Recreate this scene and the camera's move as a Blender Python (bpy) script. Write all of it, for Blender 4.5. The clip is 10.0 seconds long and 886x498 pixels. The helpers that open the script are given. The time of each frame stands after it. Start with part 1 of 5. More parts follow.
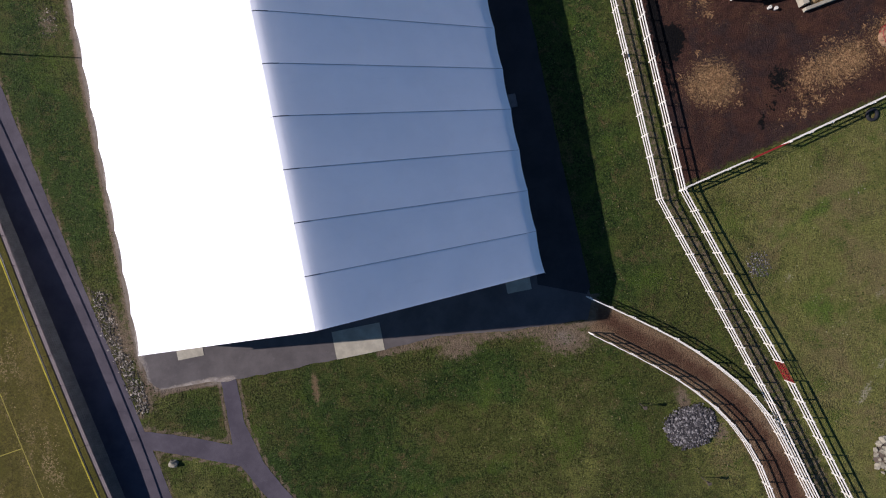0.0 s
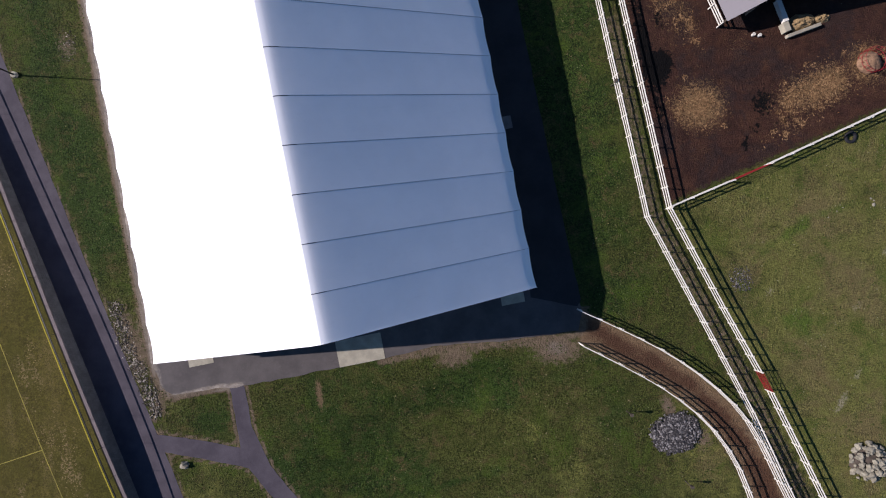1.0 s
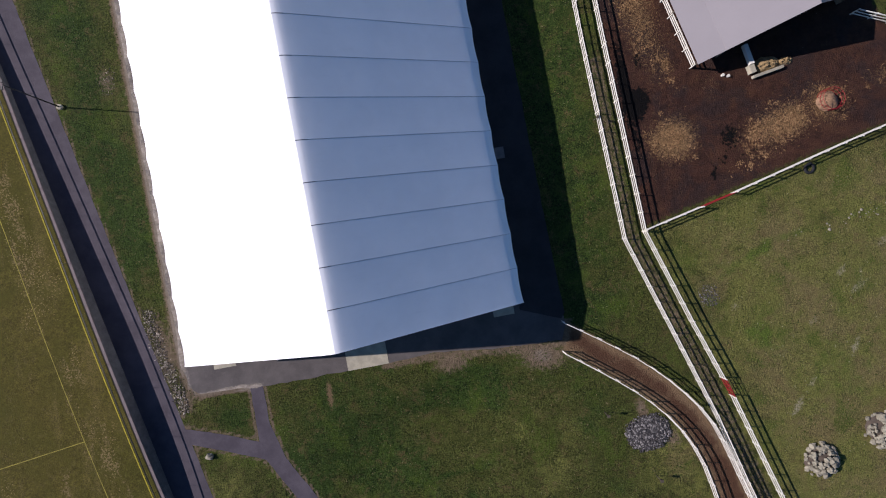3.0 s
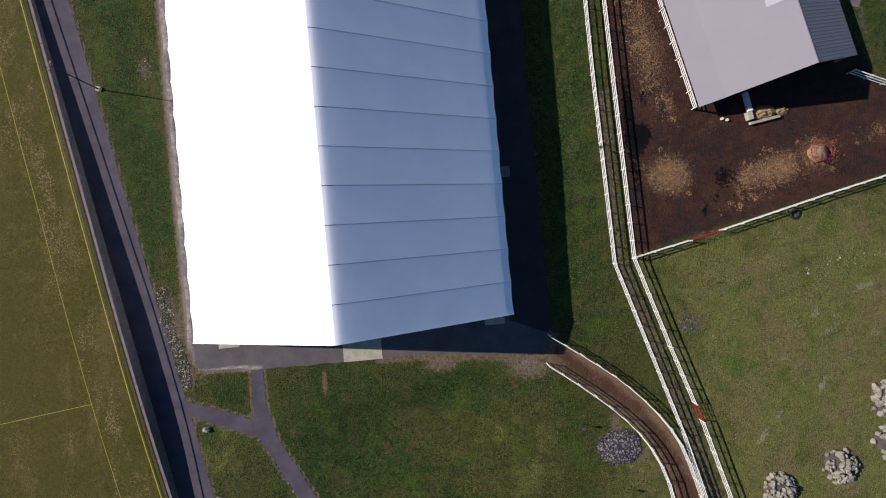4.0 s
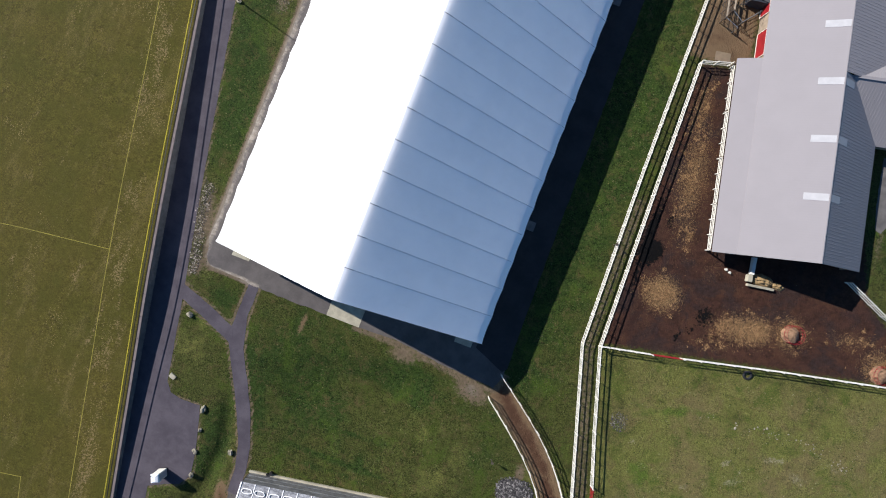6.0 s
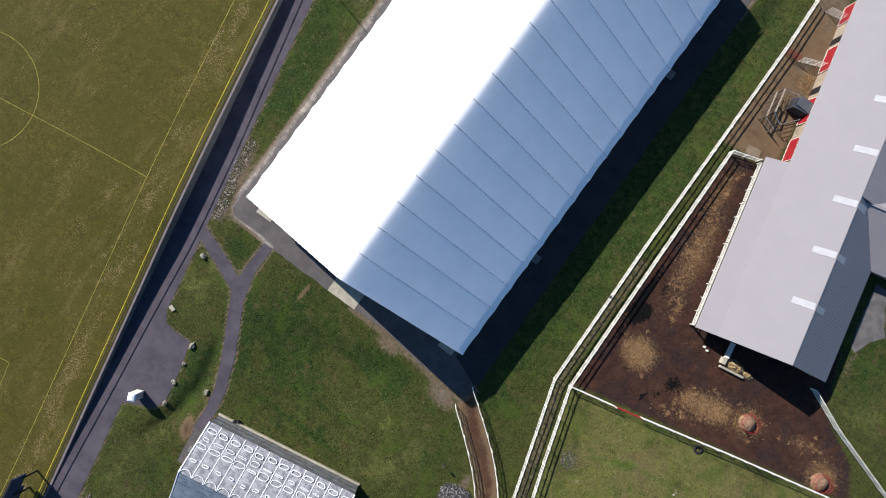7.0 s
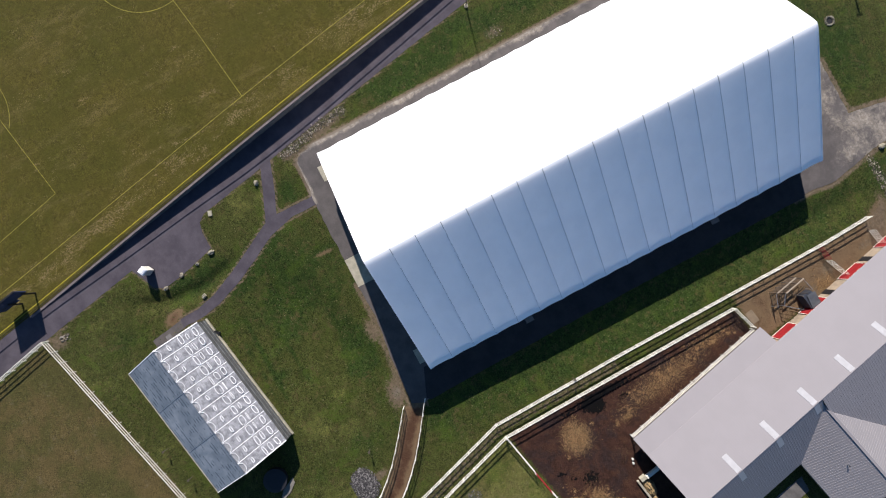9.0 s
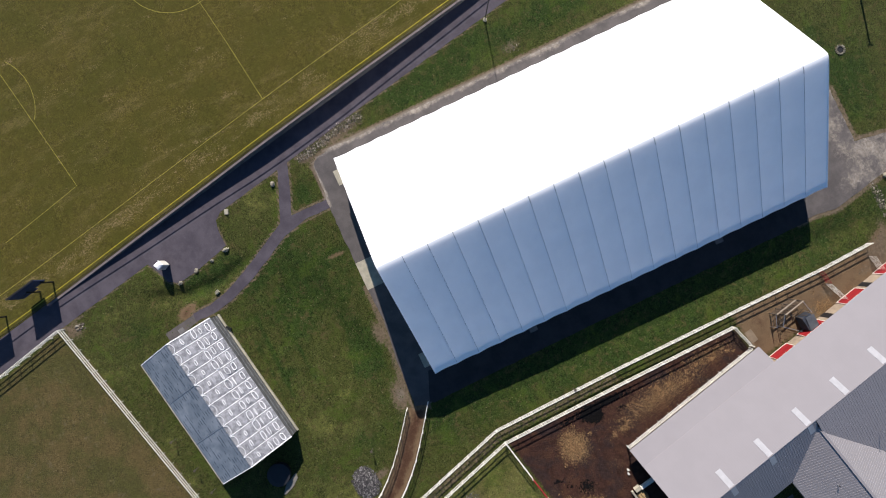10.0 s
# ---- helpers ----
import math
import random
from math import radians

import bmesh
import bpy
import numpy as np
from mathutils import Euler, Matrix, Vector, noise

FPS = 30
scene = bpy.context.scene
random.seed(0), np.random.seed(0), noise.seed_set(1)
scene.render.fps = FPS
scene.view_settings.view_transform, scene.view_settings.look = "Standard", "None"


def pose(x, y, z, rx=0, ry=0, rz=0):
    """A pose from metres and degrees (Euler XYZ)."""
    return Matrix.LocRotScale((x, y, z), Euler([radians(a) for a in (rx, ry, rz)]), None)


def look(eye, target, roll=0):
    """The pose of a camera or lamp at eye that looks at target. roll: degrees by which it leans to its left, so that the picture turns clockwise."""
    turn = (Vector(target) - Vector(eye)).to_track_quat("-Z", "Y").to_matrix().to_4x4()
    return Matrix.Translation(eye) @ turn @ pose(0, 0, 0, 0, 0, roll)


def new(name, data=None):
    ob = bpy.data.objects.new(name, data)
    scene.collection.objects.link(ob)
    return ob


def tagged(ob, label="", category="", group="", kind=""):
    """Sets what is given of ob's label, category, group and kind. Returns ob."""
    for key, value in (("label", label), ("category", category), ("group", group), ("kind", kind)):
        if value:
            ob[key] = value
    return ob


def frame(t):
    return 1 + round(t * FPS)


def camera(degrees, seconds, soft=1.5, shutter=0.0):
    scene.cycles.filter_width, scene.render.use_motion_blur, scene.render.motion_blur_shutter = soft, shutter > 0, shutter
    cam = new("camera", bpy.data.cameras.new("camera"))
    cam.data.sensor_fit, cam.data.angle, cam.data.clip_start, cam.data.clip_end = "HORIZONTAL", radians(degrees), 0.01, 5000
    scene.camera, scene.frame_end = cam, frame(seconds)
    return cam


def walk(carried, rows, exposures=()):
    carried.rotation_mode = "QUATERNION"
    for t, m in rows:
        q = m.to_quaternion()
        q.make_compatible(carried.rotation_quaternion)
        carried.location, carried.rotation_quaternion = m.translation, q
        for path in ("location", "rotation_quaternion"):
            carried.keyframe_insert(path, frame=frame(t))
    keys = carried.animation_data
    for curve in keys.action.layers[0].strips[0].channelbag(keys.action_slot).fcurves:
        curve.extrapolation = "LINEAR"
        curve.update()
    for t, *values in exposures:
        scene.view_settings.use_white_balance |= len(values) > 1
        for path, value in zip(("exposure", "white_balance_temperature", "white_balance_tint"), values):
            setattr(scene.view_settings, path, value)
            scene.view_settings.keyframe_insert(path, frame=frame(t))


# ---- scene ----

cam = camera(84.0, 10.0, soft=1.1)
ROWS = [
    (0, 8.864, 3.200, 47.834, 0.939, -0.840, -11.504),
    (0.5, 9.101, 3.928, 49.021, 0.867, -0.804, -11.238),
    (1, 9.413, 4.641, 50.387, 0.793, -0.739, -11.192),
    (1.5, 9.631, 5.222, 51.677, 0.698, -0.655, -11.110),
    (2, 9.812, 5.740, 53.097, 0.591, -0.587, -11.011),
    (2.5, 9.991, 6.261, 54.659, 0.512, -0.540, -10.977),
    (2.7, 10.052, 6.442, 55.295, 0.493, -0.526, -10.957),
    (3, 10.142, 6.697, 56.287, 0.478, -0.508, -10.687),
    (3.25, 10.206, 6.901, 57.147, 0.474, -0.495, -10.095),
    (3.5, 10.247, 7.099, 58.026, 0.480, -0.478, -9.042),
    (3.8, 10.250, 7.333, 59.091, 0.496, -0.449, -7.004),
    (4, 10.218, 7.488, 59.802, 0.513, -0.426, -5.137),
    (4.5, 10.086, 7.817, 61.590, 0.580, -0.413, 0.426),
    (5, 9.867, 8.077, 63.310, 0.661, -0.398, 7.042),
    (5.5, 9.475, 8.251, 65.076, 0.752, -0.390, 14.209),
    (5.7, 9.281, 8.302, 65.800, 0.787, -0.402, 16.990),
    (6, 8.959, 8.357, 66.937, 0.840, -0.425, 21.149),
    (6.25, 8.663, 8.394, 67.913, 0.883, -0.446, 24.684),
    (6.5, 8.342, 8.434, 68.889, 0.922, -0.469, 28.340),
    (6.8, 7.923, 8.506, 70.025, 0.964, -0.499, 32.967),
    (7, 7.624, 8.571, 70.742, 0.983, -0.519, 36.219),
    (7.5, 6.791, 8.699, 72.404, 0.940, -0.554, 44.825),
    (8, 5.833, 8.790, 74.116, 0.862, -0.566, 53.625),
    (8.5, 4.767, 8.807, 75.786, 0.812, -0.582, 59.146),
    (9, 3.711, 8.694, 77.178, 0.776, -0.584, 62.148),
    (9.5, 2.785, 8.422, 78.224, 0.696, -0.553, 63.787),
    (10, 1.920, 8.106, 78.994, 0.618, -0.490, 64.683),
]
EXPOSURES = [(0.0, 0.34, 6260, 18.5), (2.5, 0.33, 6260, 18.5), (4.0, 0.40, 6300, 16), (4.5, 0.49, 6370, 13), (5.5, 0.71, 6320, 9), (7.0, 0.88, 6270, 8), (8.0, 0.90, 6380, 8), (9.0, 0.765, 6500, 10), (10.0, 0.73, 6520, 10)]
walk(cam, [(t, pose(x, y, z, rx, ry, rz)) for t, x, y, z, rx, ry, rz in ROWS], EXPOSURES)

# ---------------------------------------------------------------- light
SUN_FROM = Vector((-1.62, 0.41, 1.0)).normalized()
sun = new("sun", bpy.data.lights.new("sun", "SUN"))
sun.data.energy, sun.data.angle, sun.data.color = 5.0, radians(0.5), (1.0, 0.93, 0.885)
sun.matrix_world = look((-60, 16, 60), Vector((-60, 16, 60)) - SUN_FROM)
world = bpy.data.worlds.new("sky")
scene.world = world
world.use_nodes = True
wn = world.node_tree
sky = wn.nodes.new("ShaderNodeTexSky")
sky.sky_type, sky.sun_disc = "NISHITA", False
sky.ozone_density, sky.dust_density, sky.air_density = 4.0, 0.2, 1.0
sky.sun_elevation = math.asin(SUN_FROM.z)
sky.sun_rotation = math.atan2(SUN_FROM.x, SUN_FROM.y)
tint = wn.nodes.new("ShaderNodeMix")
tint.data_type, tint.blend_type = "RGBA", "MULTIPLY"
tint.inputs["Factor"].default_value, tint.inputs[7].default_value = 1.0, (0.76, 0.985, 1.15, 1.0)
wn.links.new(sky.outputs["Color"], tint.inputs[6])
wn.links.new(tint.outputs[2], wn.nodes["Background"].inputs["Color"])
wn.nodes["Background"].inputs["Strength"].default_value = 0.058

# ---------------------------------------------------------------- materials


class Nodes:
    """Short hand for wiring a node material."""

    def __init__(self, name):
        self.mat = bpy.data.materials.new(name)
        self.mat.use_nodes = True
        self.tree = self.mat.node_tree
        self.bsdf = self.tree.nodes["Principled BSDF"]
        self.pos = self.tree.nodes.new("ShaderNodeNewGeometry").outputs["Position"]

    def add(self, kind, **sets):
        n = self.tree.nodes.new(kind)
        for k, v in sets.items():
            setattr(n, k, v)
        return n

    def link(self, a, b):
        self.tree.links.new(a, b)

    def put(self, socket, value):
        if isinstance(value, bpy.types.NodeSocket):
            self.link(value, socket)
        else:
            socket.default_value = value

    def noise(self, scale, detail=4.0, rough=0.6, vector=None, stretch=None, distort=0.0):
        n = self.add("ShaderNodeTexNoise")
        n.inputs["Scale"].default_value, n.inputs["Detail"].default_value = scale, detail
        n.inputs["Roughness"].default_value, n.inputs["Distortion"].default_value = rough, distort
        v = vector or self.pos
        if stretch:
            m = self.add("ShaderNodeMapping")
            m.inputs["Scale"].default_value = stretch[:3]
            m.inputs["Rotation"].default_value = (0, 0, radians(stretch[3]) if len(stretch) > 3 else 0)
            self.link(v, m.inputs["Vector"])
            v = m.outputs["Vector"]
        self.link(v, n.inputs["Vector"])
        return n.outputs["Fac"]

    def math(self, op, a, b=0.0, c=0.0, clamp=False):
        n = self.add("ShaderNodeMath", operation=op, use_clamp=clamp)
        for s, v in zip(n.inputs, (a, b, c)):
            self.put(s, v)
        return n.outputs[0]

    def span(self, value, lo, hi, a=0.0, b=1.0):
        n = self.add("ShaderNodeMapRange", interpolation_type="SMOOTHSTEP")
        self.put(n.inputs["Value"], value)
        for k, v in (("From Min", lo), ("From Max", hi), ("To Min", a), ("To Max", b)):
            n.inputs[k].default_value = v
        return n.outputs["Result"]

    def mix(self, fac, a, b, blend="MIX"):
        n = self.add("ShaderNodeMix", data_type="RGBA", blend_type=blend)
        self.put(n.inputs["Factor"], fac)
        for s, v in ((n.inputs[6], a), (n.inputs[7], b)):
            self.put(s, (*v, 1.0) if isinstance(v, tuple) and len(v) == 3 else v)
        return n.outputs[2]

    def ramp(self, fac, *stops):
        n = self.add("ShaderNodeValToRGB")
        self.link(fac, n.inputs["Fac"])
        el = n.color_ramp.elements
        while len(el) < len(stops):
            el.new(0.5)
        for e, (p, c) in zip(el, stops):
            e.position, e.color = p, (*c, 1.0)
        return n.outputs["Color"]

    def bump(self, height, distance, strength=1.0):
        n = self.add("ShaderNodeBump")
        n.inputs["Strength"].default_value, n.inputs["Distance"].default_value = strength, distance
        self.link(height, n.inputs["Height"])
        self.link(n.outputs["Normal"], self.bsdf.inputs["Normal"])

    def done(self, colour, rough=0.8, metal=0.0, spec=0.5):
        self.put(self.bsdf.inputs["Base Color"], (*colour, 1.0) if isinstance(colour, tuple) else colour)
        self.put(self.bsdf.inputs["Roughness"], rough)
        self.put(self.bsdf.inputs["Metallic"], metal)
        self.bsdf.inputs["Specular IOR Level"].default_value = spec
        return self.mat


def plain(name, colour, rough=0.7, metal=0.0, vary=0.25, scale=1.5, fine=14.0, bump=0.004, spec=0.4):
    """A worn single-colour surface with blotches and grain."""
    n = Nodes(name)
    a, b = n.noise(scale, 5), n.noise(fine, 6, 0.7)
    dark = tuple(c * (1 - vary) for c in colour)
    lite = tuple(min(0.92, c * (1 + vary * 0.5)) for c in colour)
    base = n.mix(n.span(a, 0.3, 0.7), dark, lite)
    base = n.mix(n.span(b, 0.35, 0.75, 0.0, 0.45), base, dark)
    rnd = n.add("ShaderNodeObjectInfo").outputs["Random"]
    base = n.mix(n.math("MULTIPLY", rnd, 0.25), base, dark)
    n.bump(b, bump)
    return n.done(base, n.span(a, 0.2, 0.8, rough - 0.08, min(1.0, rough + 0.08)), metal, spec)


LAWN, PADDOCK, PASTURE, LUSH, TURF = (0.039, 0.048, 0.0102), (0.113, 0.120, 0.030), (0.090, 0.069, 0.026), (0.018, 0.038, 0.0062), (0.063, 0.054, 0.0092)


def blades(n, mean, fr, fine, warm=0.35):
    """One kind of grass: dark gaps, mid blades and bleached tips round a mean colour."""
    dark = tuple(c * 0.42 for c in mean)
    lite = (mean[0] * 1.56 + 0.009, mean[1] * 1.48 + 0.008, mean[2] * 1.5 + 0.002)
    dead = (mean[0] * 1.6 + 0.046, mean[1] * 1.25 + 0.032, mean[2] * 1.5 + 0.021)
    col = n.mix(n.span(fr, 0.30, 0.70), dark, lite)
    return n.mix(n.span(fine, 0.56, 0.74, 0.0, warm), col, dead)


def grass_noise(n):
    """Grain that is strong in some patches and faint in others, and tufts of a few hand widths."""
    calm = n.span(n.noise(0.4, 4, 0.6), 0.35, 0.65, 0.55, 1.35)
    tips = n.span(n.noise(5.6, 3, 0.62, distort=0.5), 0.25, 0.75)
    tuft = n.math("ADD", n.math("MULTIPLY", n.noise(1.9, 7, 0.72), 0.45), n.math("MULTIPLY", n.noise(0.7, 8, 0.7), 0.27))
    grain = n.math("ADD", n.math("MULTIPLY", tips, 0.25), n.math("ADD", tuft, 0.015))
    fr = n.math("ADD", n.math("MULTIPLY", n.math("SUBTRACT", grain, 0.5), calm), 0.5)
    fine = n.noise(8.5, 3, 0.7, distort=0.8)
    return n.math("ADD", n.math("MULTIPLY", n.math("SUBTRACT", fr, 0.5), 1.5), 0.5), fine


def mottled(n, col):
    """Brown thatch, vivid regrowth and dark clover in patches of uneven outline."""
    thatch = n.math("MULTIPLY", n.span(n.noise(0.75, 9, 0.74, distort=0.7), 0.505, 0.66), n.span(n.noise(6.0, 3, 0.7), 0.35, 0.60))
    col = n.mix(n.math("MULTIPLY", thatch, 0.85), col, (0.099, 0.070, 0.029))
    fresh = n.math("MULTIPLY", n.span(n.noise(0.22, 8, 0.72, distort=0.5), 0.52, 0.64), n.span(n.noise(5.0, 4, 0.7), 0.36, 0.58))
    col = n.mix(n.math("MULTIPLY", fresh, 0.85), col, (0.050, 0.078, 0.0091))
    clover = n.span(n.noise(1.2, 9, 0.75, distort=0.4), 0.56, 0.67, 0.0, 0.6)
    col = n.mix(clover, col, (0.018, 0.033, 0.0053))
    return n.mix(n.span(n.noise(2.6, 8, 0.75, distort=0.5), 0.58, 0.70, 0.0, 0.5), col, (0.129, 0.118, 0.042))


def flecks(n, col, scale, size, amount, tone=(0.289, 0.274, 0.167)):
    """Single pale seed heads and daisies."""
    vo = n.add("ShaderNodeTexVoronoi")
    vo.inputs["Scale"].default_value = scale
    n.link(n.pos, vo.inputs["Vector"])
    dot = n.math("MULTIPLY", n.span(vo.outputs["Distance"], size * scale, size * scale * 0.4), amount)
    return n.mix(dot, col, tone)


def make_ground():
    n = Nodes("grass_and_earth")
    a = n.add("ShaderNodeVertexColor", layer_name="cover")
    b = n.add("ShaderNodeVertexColor", layer_name="grow")
    sa, sb = n.add("ShaderNodeSeparateColor"), n.add("ShaderNodeSeparateColor")
    n.link(a.outputs["Color"], sa.inputs[0])
    n.link(b.outputs["Color"], sb.inputs[0])
    dirt, straw, sand = sa.outputs
    black_spots = a.outputs["Alpha"]
    dry, lush, brown = sb.outputs
    pasture = b.outputs["Alpha"]
    fr, fine = grass_noise(n)
    calm = n.math("ADD", n.math("MULTIPLY", n.math("SUBTRACT", fr, 0.5), 0.45), 0.5)
    big, patch = n.noise(0.12, 6, 0.65), n.noise(0.5, 7, 0.7)
    sway = n.math("ADD", n.math("MULTIPLY", n.math("SUBTRACT", big, 0.5), 2.2), n.math("MULTIPLY", n.math("SUBTRACT", patch, 0.5), 1.3))
    col = n.mix(n.span(n.math("ADD", dry, sway), 0.18, 0.80), blades(n, LAWN, fr, fine), blades(n, PADDOCK, n.math("ADD", n.math("MULTIPLY", n.math("SUBTRACT", fr, 0.5), 0.55), 0.5), fine, 0.14))
    olive = n.math("MULTIPLY", n.span(n.noise(0.17, 8, 0.7, distort=0.4), 0.42, 0.62), n.span(dry, 0.5, 0.8))
    col = n.mix(n.math("MULTIPLY", olive, 0.9), col, blades(n, (0.132, 0.110, 0.045), calm, fine, 0.2))
    col = n.mix(n.span(n.math("ADD", lush, n.math("MULTIPLY", sway, 0.8)), 0.30, 0.80), col, n.mix(n.span(dry, 0.5, 0.8), blades(n, LUSH, fr, fine, 0.25), blades(n, (0.066, 0.104, 0.015), calm, fine, 0.1)))
    scratch = n.math("MULTIPLY", n.span(n.math("ADD", dry, n.math("MULTIPLY", n.math("SUBTRACT", n.noise(1.6, 7, 0.75, distort=1.2), 0.5), 1.6)), 1.15, 1.5), n.span(n.noise(4.5, 4, 0.7), 0.36, 0.56))
    col = n.mix(n.math("MULTIPLY", scratch, 0.8), col, (0.275, 0.245, 0.165))
    worn = n.math("MULTIPLY", n.span(n.noise(0.3, 9, 0.75), 0.60, 0.76), n.span(dry, 0.3, 0.6))
    col = n.mix(n.math("MULTIPLY", worn, 0.4), col, (0.179, 0.156, 0.095))
    col = mottled(n, col)
    grazed = n.mix(n.span(n.noise(0.16, 7, 0.68), 0.40, 0.60), blades(n, PASTURE, calm, fine, 0.12), blades(n, (0.060, 0.058, 0.017), calm, fine, 0.1))
    pale = n.math("MULTIPLY", n.span(n.noise(0.34, 9, 0.75, distort=0.5), 0.55, 0.68), n.span(n.noise(2.4, 5, 0.7), 0.40, 0.60))
    grazed = n.mix(n.math("MULTIPLY", pale, 0.7), grazed, (0.152, 0.125, 0.076))
    col = n.mix(n.span(n.math("ADD", pasture, n.math("MULTIPLY", sway, 0.2)), 0.3, 0.6), col, grazed)
    where = n.span(n.math("ADD", patch, n.math("MULTIPLY", dry, 0.3)), 0.52, 0.78)
    col = flecks(n, col, 1.3, 0.085, n.math("MULTIPLY", where, 0.8))
    col = flecks(n, col, 2.9, 0.055, n.math("MULTIPLY", n.span(big, 0.42, 0.62), 0.5))
    mid, edge = n.noise(0.8, 6, 0.7), n.noise(2.2, 6, 0.75)
    soil = n.mix(n.span(mid, 0.3, 0.7), (0.024, 0.0108, 0.0080), (0.056, 0.0250, 0.0165))
    soil = n.mix(n.span(n.noise(3.0, 9, 0.8), 0.50, 0.70, 0.0, 0.7), soil, (0.084, 0.045, 0.026))
    soil = n.mix(n.span(n.noise(0.35, 6, 0.7), 0.48, 0.66, 0.0, 0.6), soil, (0.074, 0.033, 0.0175))
    soil = n.mix(n.span(n.noise(0.21, 7, 0.68, distort=0.5), 0.47, 0.60, 0.0, 0.72), soil, n.mix(n.span(n.noise(2.0, 7, 0.75), 0.35, 0.65), (0.016, 0.0105, 0.0098), (0.035, 0.0228, 0.0212)))
    chaff = n.math("MULTIPLY", n.span(n.noise(0.4, 6, 0.7, distort=0.6), 0.50, 0.66), n.span(n.noise(9.0, 4, 0.75, distort=1.5), 0.54, 0.64))
    soil = n.mix(n.math("MULTIPLY", chaff, 0.6), soil, (0.150, 0.088, 0.042))
    soil = flecks(n, soil, 0.9, 0.06, n.span(n.noise(0.3, 4, 0.6), 0.45, 0.6, 0.0, 0.8), (0.30, 0.27, 0.23))
    trodden = n.math("ADD", brown, n.math("MULTIPLY", n.math("SUBTRACT", n.noise(0.45, 8, 0.66), 0.5), 0.9))
    rust = n.mix(n.span(trodden, 0.64, 1.02), (0.150, 0.100, 0.056), (0.066, 0.033, 0.019))
    rust = n.mix(n.span(n.noise(5.0, 7, 0.75), 0.52, 0.74, 0.0, 0.45), rust, (0.185, 0.120, 0.070))
    hay = n.mix(n.span(n.noise(7.0, 6, 0.8, distort=2.5), 0.38, 0.64), (0.065, 0.036, 0.018), (0.304, 0.194, 0.087))
    shred = n.noise(4.2, 5, 0.75, distort=1.6)
    dull = n.mix(n.span(n.noise(1.6, 6, 0.75), 0.3, 0.7), (0.091, 0.067, 0.043), (0.171, 0.129, 0.084))
    pale = n.mix(n.span(n.noise(1.1, 6, 0.7), 0.3, 0.7), (0.144, 0.118, 0.091), (0.209, 0.176, 0.138))
    grit = n.mix(n.span(sand, 0.62, 0.85), dull, pale)

    def lay(under, mask, over, wobble, lo=0.38, hi=0.62):
        m = n.math("ADD", mask, n.math("MULTIPLY", n.math("SUBTRACT", edge, 0.5), wobble))
        return n.mix(n.span(m, lo, hi), under, over)

    col = lay(col, dirt, soil, 0.9)
    col = lay(col, brown, rust, 0.7)
    col = lay(col, sand, grit, 1.0)
    col = lay(col, black_spots, (0.0030, 0.0024, 0.0024), 2.4, 0.40, 0.54)
    col = n.mix(n.span(n.math("ADD", straw, n.math("MULTIPLY", n.math("SUBTRACT", shred, 0.5), 2.6)), 0.50, 0.66), col, hay)
    n.bump(n.math("ADD", fr, fine), 0.16, 0.8)
    return n.done(col, 0.95, 0.0, 0.15)


def make_field():
    n = Nodes("sports_turf")
    fr, fine = grass_noise(n)
    fr = n.math("ADD", n.math("MULTIPLY", n.math("SUBTRACT", fr, 0.5), 0.42), 0.5)
    big = n.noise(0.10, 7, 0.7)
    col = n.mix(n.span(big, 0.35, 0.65), blades(n, (0.051, 0.049, 0.0070), fr, fine, 0.12), blades(n, TURF, fr, fine, 0.25))
    wear = n.span(n.noise(0.35, 8, 0.75, stretch=(1.0, 0.28, 1.0, 35.0)), 0.50, 0.68)
    col = n.mix(n.math("MULTIPLY", n.math("MULTIPLY", wear, n.span(fine, 0.42, 0.62)), 0.8), col, (0.152, 0.114, 0.044))
    scuff = n.math("MULTIPLY", n.span(n.noise(0.8, 9, 0.75, distort=0.6), 0.56, 0.68), n.span(fine, 0.36, 0.58))
    col = n.mix(n.math("MULTIPLY", scuff, 0.6), col, (0.125, 0.095, 0.038))
    xyz = n.add("ShaderNodeSeparateXYZ")
    n.link(n.pos, xyz.inputs[0])
    across = n.math("ADD", xyz.outputs[0], n.math("MULTIPLY", xyz.outputs[1], 0.2))
    band = n.math("MULTIPLY", n.span(across, -35.5, -32.6), n.span(across, -29.4, -31.2))
    trod = n.math("MULTIPLY", n.span(n.math("ADD", n.noise(0.5, 8, 0.75, stretch=(1.0, 0.4, 1.0, 11.0)), n.math("MULTIPLY", band, 0.09)), 0.58, 0.68), n.span(n.noise(4.4, 4, 0.7), 0.49, 0.57))
    col = n.mix(n.math("MULTIPLY", trod, 0.65), col, (0.230, 0.165, 0.085))
    thin = n.span(n.math("ADD", n.noise(0.28, 7, 0.7, stretch=(1.0, 0.5, 1.0, 20.0)), n.math("MULTIPLY", band, 0.10)), 0.53, 0.66)
    col = flecks(n, col, 4.2, 0.075, n.math("MULTIPLY", thin, 0.85), (0.260, 0.195, 0.095))
    col = flecks(n, col, 2.3, 0.10, n.math("MULTIPLY", thin, 0.6), (0.210, 0.150, 0.066))
    vivid = n.math("MULTIPLY", n.span(n.noise(0.45, 9, 0.72, distort=0.4), 0.54, 0.66), n.span(n.noise(5.0, 4, 0.7), 0.36, 0.58))
    col = n.mix(n.math("MULTIPLY", vivid, 0.32), col, (0.038, 0.046, 0.0070))
    n.bump(n.math("ADD", fr, fine), 0.08, 0.6)
    return n.done(col, 0.95, 0.0, 0.15)


